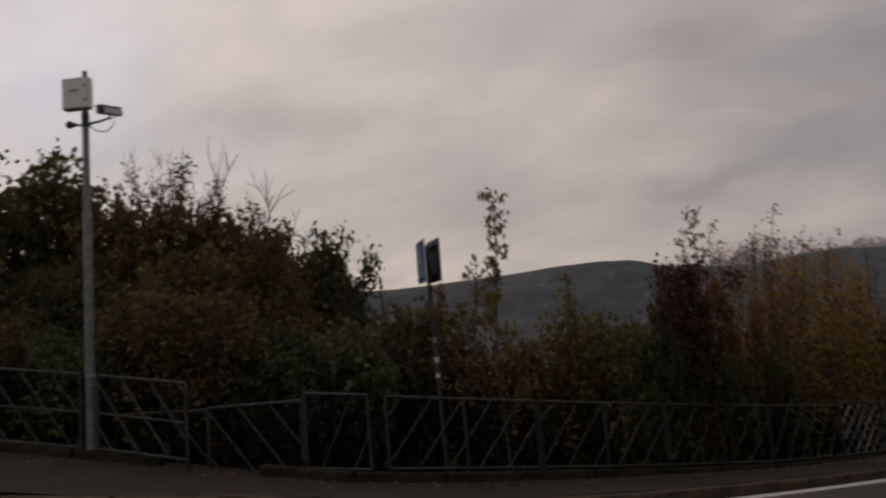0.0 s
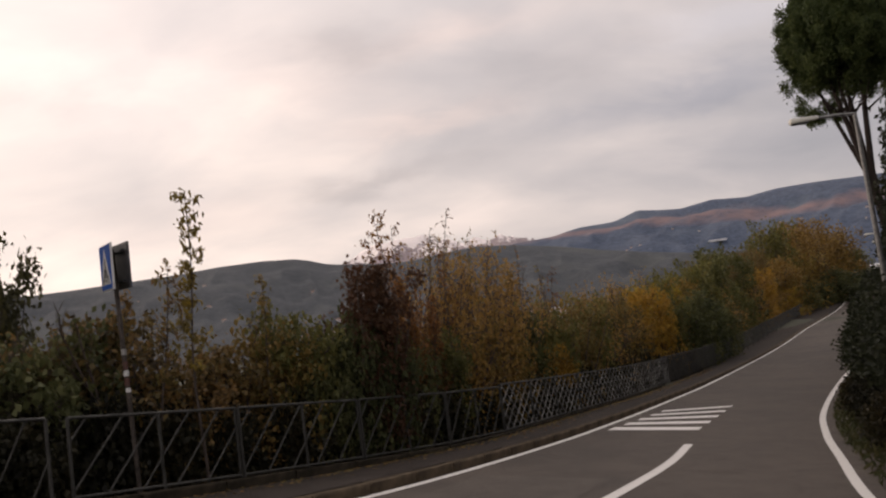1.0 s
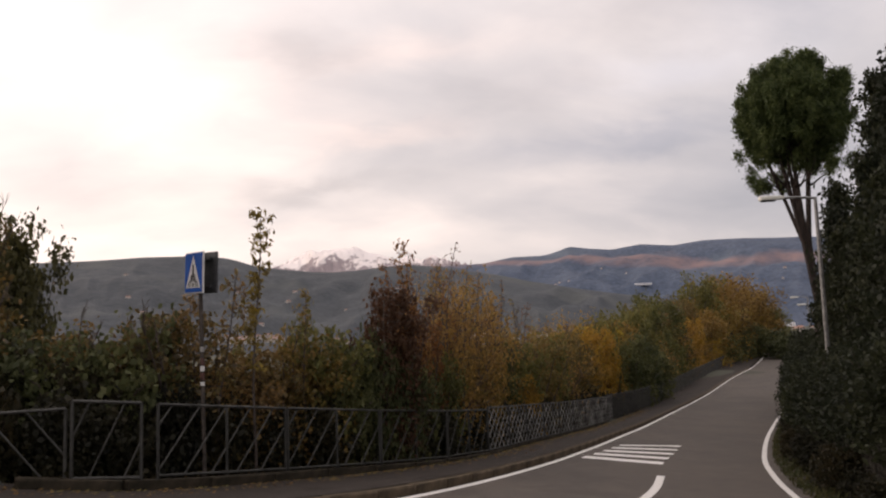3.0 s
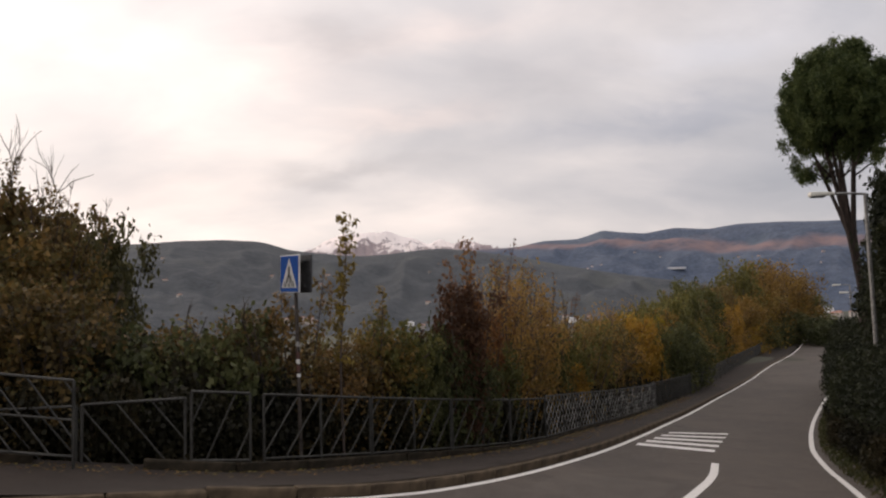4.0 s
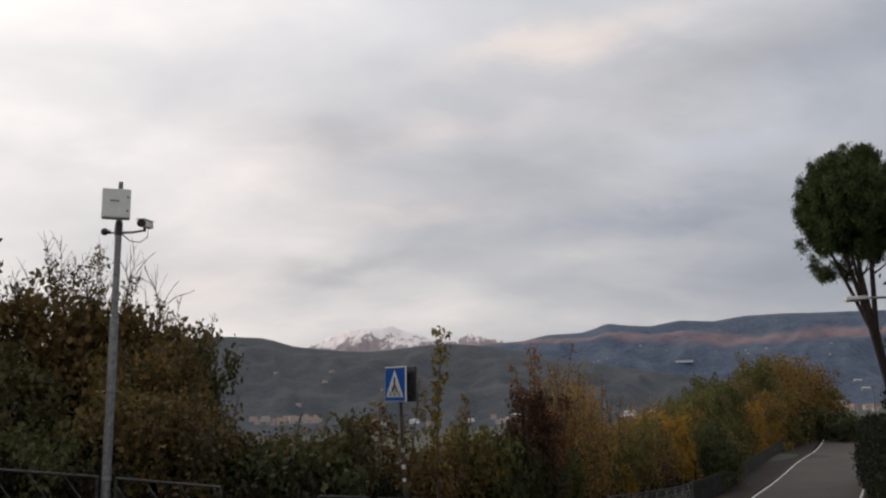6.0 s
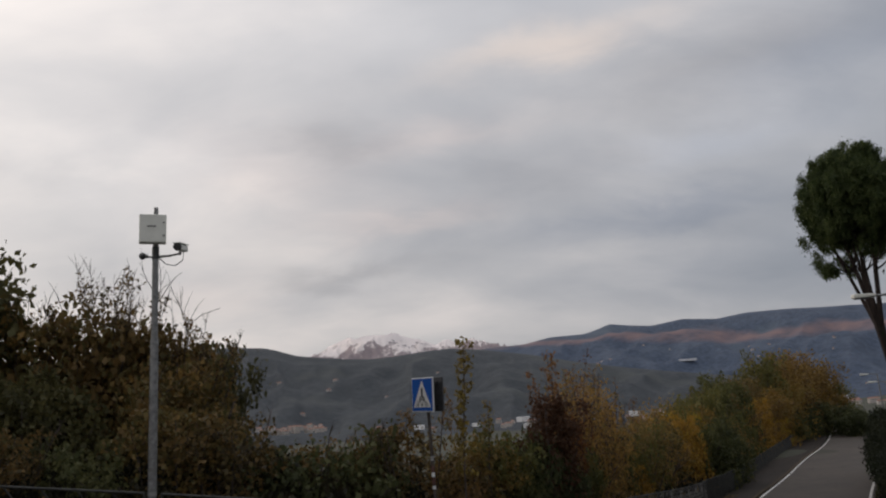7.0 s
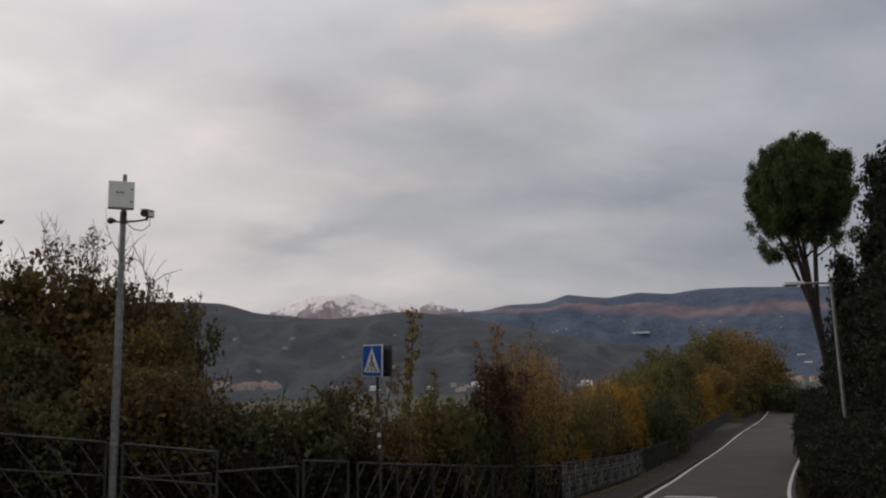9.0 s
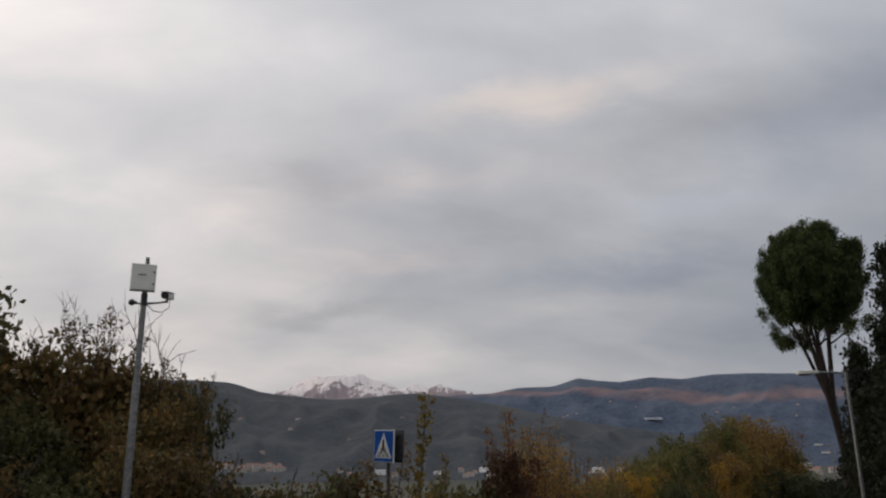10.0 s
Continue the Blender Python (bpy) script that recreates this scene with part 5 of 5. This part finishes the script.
def mountain(name, label, profile, r_ridge, r_foot, z_foot, material, seed, rough, folds, step=0.16, jag=0.0):
    """A mountainside that rises from its foot to a skyline given as (bearing, height angle) in degrees."""
    az = np.array([p[0] for p in profile], float)
    el = np.array([p[1] for p in profile], float)
    o = np.argsort(az)
    az, el = az[o], el[o]
    A = np.arange(az[0], az[-1], step)
    E = np.interp(A, az, el)
    E = np.convolve(np.pad(E, 2, mode="edge"), np.array((1, 2, 3, 2, 1)) / 9, "valid")
    if jag:
        E = E + jag * np.array([noise.fractal(Vector((a * 2.1, seed, 0)), 0.9, 2.0, 5) for a in A])
    U = np.linspace(0, 1.25, 40)
    verts = []
    for u in U:
        for a, e in zip(A, E):
            v = min(u, 1.0)
            r = r_foot + (r_ridge - r_foot) * u
            top = r_ridge * math.tan(math.radians(e)) + EYE0[2]
            c, s = math.cos(math.radians(a)), math.sin(math.radians(a))
            x, y = EYE0[0] + r * c, EYE0[1] + r * s
            w = math.sin(math.pi * v) ** 0.8 if v < 1 else 0.0
            n = noise.fractal(Vector((x * folds, y * folds, seed)), 1.0, 2.0, 5)
            if jag:
                n = 1.2 - 2.4 * abs(noise.fractal(Vector((x * folds, y * folds, seed)), 0.9, 2.1, 6))
            # spurs and gullies that run down the slope
            spur = 1 - 2.2 * abs(noise.fractal(Vector((a * 0.15 + 1.3 * u, u * 1.5 - 0.11 * a, seed + 5)), 1.0, 2.0, 3))
            z = z_foot + (top - z_foot) * v ** 1.25 + (0.6 * n + 0.75 * spur) * rough * w
            if u >= 1:
                z = top - (u - 1) * (top - z_foot) * 1.6 + (1.0 if jag else rough * 0.10) * noise.fractal(Vector((x * folds * 9, y * folds * 9, seed)), 1.0, 2.0, 3)
            verts.append((x, y, z))
    n = len(A)
    faces = [(j * n + i, j * n + i + 1, (j + 1) * n + i + 1, (j + 1) * n + i) for j in range(len(U) - 1) for i in range(n - 1)]
    ob = mesh_object(name, verts, faces, material, smooth=True)
    tagged(ob, label, "mountain", kind="structure")
    return np.array(verts).reshape(len(U), n, 3), A


# blue-grey of distance haze is mixed into both forest colours
HILL = forest_mat("haze_tinted_hill", (0.021, 0.028, 0.036), (0.045, 0.052, 0.060), scale=0.02, meadow=(0.058, 0.064, 0.064))
# the band paints a rust-coloured sunlit stripe across the range
RANGE = forest_mat("haze_tinted_range", (0.038, 0.056, 0.094), (0.064, 0.086, 0.130), band=((0.20, 0.135, 0.135), 204, 280, -0.12), scale=0.014, meadow=(0.085, 0.11, 0.14))


def alp_mat():
    m = Mat("snowy_rock")
    n, w = m.noise(0.030, 8, 0.75, stretch=(1, 1, 0.45)), m.noise(0.008, 5, 0.65)
    tc = m.nt.nodes.new("ShaderNodeTexCoord").outputs["Object"]
    z = m.node("ShaderNodeSeparateXYZ", Vector=tc).outputs[2]
    up = m.node("ShaderNodeSeparateXYZ", Vector=m.nt.nodes.new("ShaderNodeNewGeometry").outputs["Normal"]).outputs[2]
    # snow keeps to the flatter ledges and the heights; bare rock shows on steep faces
    f = m.math("MULTIPLY", m.math("SUBTRACT", m.math("ADD", n, w), 1.0), 1.1)
    f = m.math("ADD", f, m.math("ADD", m.math("MULTIPLY", m.math("SUBTRACT", z, 350.0), 0.0026), 0.44))
    f = m.math("ADD", f, m.math("MULTIPLY", m.math("SUBTRACT", up, 0.8), 0.3))
    snow = m.ramp(f, (0.42, (0, 0, 0)), (0.50, (1, 1, 1)))
    # rock colour paled for haze, snow colour tinted pink for evening light
    c = m.mix(snow, m.ramp(n, (0.35, (0.29, 0.25, 0.27)), (0.65, (0.48, 0.39, 0.39))), (0.98, 0.90, 0.88))
    return m.done(c, 0.9, 0, n, 25, 0.8)


left_slope, left_az = mountain("mountain_left", "dark wooded hill across the valley, haze-grey put into its colour", [(125, 4.2), (110, 4.8), (100, 5.0), (90, 4.9), (85.2, 5.14), (80, 5.42), (77.8, 5.6), (74.8, 5.68), (72.6, 5.58), (71.7, 5.36), (70.3, 4.92), (68.5, 4.66),
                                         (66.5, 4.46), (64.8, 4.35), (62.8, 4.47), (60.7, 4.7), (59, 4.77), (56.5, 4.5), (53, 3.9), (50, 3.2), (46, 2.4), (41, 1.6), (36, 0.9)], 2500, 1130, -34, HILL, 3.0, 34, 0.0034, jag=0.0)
right_slope, right_az = mountain("mountain_right", "long wooded range coloured haze-blue with a painted rust-coloured sunlit stripe", [(66, 2.5), (60, 3.9), (56.3, 4.6), (53.5, 4.7), (51.5, 5.05), (49, 5.1), (48.1, 5.36), (47.2, 5.68), (45.7, 5.45), (44.1, 5.3), (42.1, 5.62), (39.8, 5.34),
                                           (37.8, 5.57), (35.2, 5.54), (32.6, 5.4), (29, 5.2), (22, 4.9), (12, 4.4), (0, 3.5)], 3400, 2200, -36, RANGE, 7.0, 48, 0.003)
mountain("mountain_snow", "snow-covered rocky alp with pink evening light in its colour", [(72, 3.6), (68.9, 4.8), (67.6, 5.55), (66.4, 5.88), (65.9, 5.84), (65.2, 6.05), (64.2, 6.10), (63.7, 6.02), (63.1, 6.10), (62.2, 5.68), (61.3, 5.62), (60.8, 5.42),
                                          (60.1, 5.05), (59.2, 5.36), (58.1, 5.02), (57.2, 5.2), (56.3, 4.75), (54, 4.2)], 4400, 3300, 100, alp_mat(), 11.0, 80, 0.0042, 0.07, 0.045)


# ---- villages in the valley ----
WALLS = plain_mat("pale_render", (0.34, 0.31, 0.29), (0.50, 0.47, 0.44), 0.3, 0.9, 0.01)
ROOFS = plain_mat("clay_roof", (0.24, 0.13, 0.095), (0.37, 0.20, 0.15), 0.5, 0.9, 0.02)
WHITE_ROOF = plain_mat("pale_roof", (0.66, 0.66, 0.67), (0.82, 0.82, 0.83), 0.4, 0.8, 0.01)
DARK_GLASS = plain_mat("dark_window", (0.03, 0.03, 0.035), (0.07, 0.07, 0.08), 2.0, 0.3, 0.001)


def house_proto(w, d, h, roof_h, roof_mat, label, group, wall_mat=WALLS):
    house = thing("house", (0, 0, 0), label, "house", group)
    bm = bmesh.new()
    block(bm, pose(0, 0, h / 2 - 1.5), w, d, h + 3)
    part("wall", bm, wall_mat, house)
    bm = bmesh.new()
    o = 0.6
    a = [bm.verts.new(p) for p in ((-w / 2 - o, -d / 2 - o, h), (w / 2 + o, -d / 2 - o, h), (w / 2 + o, d / 2 + o, h), (-w / 2 - o, d / 2 + o, h))]
    b = [bm.verts.new(p) for p in ((-w / 2 + 1.5, 0, h + roof_h), (w / 2 - 1.5, 0, h + roof_h))]
    for f in ((a[0], a[1], b[1], b[0]), (a[2], a[3], b[0], b[1]), (a[1], a[2], b[1]), (a[3], a[0], b[0]), (a[3], a[2], a[1], a[0])):
        bm.faces.new(f)
    part("roof", bm, roof_mat, house)
    for k in range(3):
        bm = bmesh.new()
        block(bm, pose(-w / 3 + w / 3 * k, -d / 2 - 0.02, h * 0.6), 1.2, 0.1, 1.6)
        part("window", bm, DARK_GLASS, house)
    return house


H1 = house_proto(13, 10, 6, 2.4, ROOFS, "small pale house with a clay roof in the valley", "village houses")
H2 = house_proto(20, 11, 7, 2.6, ROOFS, "long pale house with a clay roof in the valley", "village houses")
H3 = house_proto(26, 14, 8, 1.2, WHITE_ROOF, "long whitish building with a pale roof in the valley", "village houses", WHITE_ROOF)
hr = random.Random(9)


def settle_house(proto, az, r, z):
    x, y = EYE0[0] + r * math.cos(radians(az)), EYE0[1] + r * math.sin(radians(az))
    copy_thing(proto, Matrix.Translation((x, y, z)) @ Matrix.Rotation(hr.uniform(-0.5, 0.5) + radians(az - 90), 4, "Z") @ Matrix.Scale(hr.uniform(0.38, 0.66), 4))


for k in range(30):
    az = 68.4 + 4.6 * k / 29 + hr.uniform(-0.1, 0.1)
    r = hr.uniform(1120, 1190)
    settle_house(hr.choice((H1, H1, H2)), az, r, r * math.tan(radians(hr.uniform(-0.35, 0.0))) - 2.5)
for k in range(26):
    az = 44 + 22 * hr.random()
    r = hr.uniform(1000, 1250)
    settle_house(hr.choice((H1, H1, H2, H3)), az, r, r * math.tan(radians(hr.uniform(-1.15, -0.6))))
for k in range(22):
    az = 28.5 + 6.5 * hr.random()
    r = hr.uniform(850, 1400)
    settle_house(hr.choice((H1, H1, H2, H3)), az, r, r * math.tan(radians(hr.uniform(-1.1, -0.3))) - 4)
for slope, bearings, lo, hi, count in ((left_slope, left_az, 58, 84, 12), (right_slope, right_az, 31, 52, 22)):
    for _ in range(count):
        i = int(hr.uniform(2, 22))
        j = int(np.searchsorted(bearings, hr.uniform(lo, hi)))
        p = slope[i, j]
        copy_thing(hr.choice((H1, H1, H2)), Matrix.Translation((p[0], p[1], p[2] - 1)) @ Matrix.Rotation(hr.uniform(-0.6, 0.6), 4, "Z") @ Matrix.Scale(hr.uniform(0.4, 0.7), 4))
j = int(np.searchsorted(right_az, 42.3))
i = int(np.argmin(np.abs(np.degrees(np.arctan2(right_slope[:, j, 2] - EYE0[2], np.hypot(right_slope[:, j, 0], right_slope[:, j, 1]))) - 2.7)))
for k in (-1, 0, 1):
    p = right_slope[i, j + k // 2]
    copy_thing(H3, Matrix.Translation((p[0] + 22 * k, p[1] - 20 * k, p[2])) @ Matrix.Rotation(radians(-45), 4, "Z") @ Matrix.Diagonal((1.1, 1.1, 0.55, 1)))
for proto in (H1, H2, H3):
    drop_proto(proto)


# ---- rubble wall under the hedge ----
def make_wall():
    wall = thing("retaining_wall", (0, 0, 0), "low rubble stone wall under the hedge", "wall", kind="structure")
    line = offset_line(RIGHT, -1.28)
    s0, s1 = length_at_x(RIGHT, 6.2), length_at_x(RIGHT, 40)
    seg = np.concatenate(([0], np.cumsum(np.linalg.norm(np.diff(RIGHT, axis=0), axis=1))))
    keep = (seg >= s0) & (seg <= s1)
    base = line[keep]
    back = offset_line(RIGHT, -1.62)[keep]
    top = [float(road_z(p[0])) + 1.02 for p in base]
    n = len(base)
    verts = [(p[0], p[1], float(road_z(p[0])) - 0.3) for p in base] + [(p[0], p[1], t) for p, t in zip(base, top)] + [(p[0], p[1], t + 0.03) for p, t in zip(back, top)]
    faces = [(r * n + i, r * n + i + 1, (r + 1) * n + i + 1, (r + 1) * n + i) for r in range(2) for i in range(n - 1)]
    mesh_object("wall_core", verts, faces, MORTAR, wall)
    meshes = []
    for k in range(6):
        rng = random.Random(70 + k)
        bm = bmesh.new()
        block(bm, Matrix(), 1, 0.16, 1, 0.05)
        for v in bm.verts:
            v.co += Vector((rng.uniform(-0.10, 0.10), rng.uniform(-0.02, 0.02), rng.uniform(-0.10, 0.10)))
        me = bpy.data.meshes.new("stone")
        bm.to_mesh(me)
        bm.free()
        me.materials.append(STONE)
        meshes.append(me)
    rng = random.Random(4)
    line = offset_line(RIGHT, -1.25)
    for course in range(5):
        s = length_at_x(RIGHT, 7.6) + rng.uniform(0, 0.3)
        end = length_at_x(RIGHT, 21)
        while s < end:
            w = rng.uniform(0.24, 0.46)
            p, d = along(line, s + w / 2)
            ob = new("stone", rng.choice(meshes))
            ob.parent = wall
            z = float(road_z(p[0])) + 0.09 + course * 0.205 + rng.uniform(-0.02, 0.02)
            ob.matrix_basis = Matrix.Translation((p[0], p[1], z)) @ Matrix.Rotation(math.atan2(d[1], d[0]) + rng.uniform(-0.05, 0.05), 4, "Z") @ Matrix.Rotation(rng.uniform(-0.09, 0.09), 4, "Y") @ Matrix.Diagonal((w * 0.93, 1, rng.uniform(0.17, 0.20), 1))
            s += w + 0.015


make_wall()


def make_verge():
    """Grass and fallen leaves along the foot of the wall and of the fence."""
    rng = np.random.default_rng(77)
    seg = np.concatenate(([0], np.cumsum(np.linalg.norm(np.diff(RIGHT, axis=0), axis=1))))
    s0, s1 = length_at_x(RIGHT, 6.5), length_at_x(RIGHT, 46)
    P = []
    n = 9000
    off = rng.uniform(0.22, 1.25, n)
    sv = rng.uniform(s0, s1, n)
    x, y = np.interp(sv, seg, RIGHT[:, 0]), np.interp(sv, seg, RIGHT[:, 1])
    dx, dy = np.gradient(RIGHT[:, 0], seg), np.gradient(RIGHT[:, 1], seg)
    px, py = x + np.interp(sv, seg, dy) * off, y - np.interp(sv, seg, dx) * off
    hgt = rng.uniform(0.02, 0.18, n) * (0.4 + off)
    c = np.stack((px, py, road_z(px) + hgt), 1)
    me = leaf_mesh("verge_grass", c, 0.16 * rng.uniform(0.5, 1.3, n), GRASS, rng, -1.2, 0.12)
    tagged(new("verge_grass", me), "rough grass and weeds along the foot of the wall", "grass", kind="stuff")
    n = 3200
    seg = np.concatenate(([0], np.cumsum(np.linalg.norm(np.diff(FENCE, axis=0), axis=1))))
    sv = rng.uniform(length_at_x(FENCE, -8), length_at_x(FENCE, 34), n)
    x, y = np.interp(sv, seg, FENCE[:, 0]), np.interp(sv, seg, FENCE[:, 1])
    dx, dy = np.interp(sv, seg, np.gradient(FENCE[:, 0], seg)), np.interp(sv, seg, np.gradient(FENCE[:, 1], seg))
    off = -np.abs(rng.normal(size=n)) * 0.35
    px, py = x - dy * off, y + dx * off
    c = np.stack((px, py, paved_z(px, py) + 0.012), 1)
    me = leaf_mesh("fallen_leaves", c, 0.07 * rng.uniform(0.6, 1.3, n), LEAF_BROWN, rng, 0.0, 0.4)
    v = np.empty(len(me.vertices) * 3)
    me.vertices.foreach_get("co", v)
    v = v.reshape(-1, 4, 3)
    v[:, :, 2] = c[:, None, 2] + (v[:, :, 2] - c[:, None, 2]) * 0.22
    me.vertices.foreach_set("co", v.reshape(-1))
    tagged(new("fallen_leaves", me), "brown fallen leaves along the foot of the fence", "leaves", kind="stuff")


make_verge()
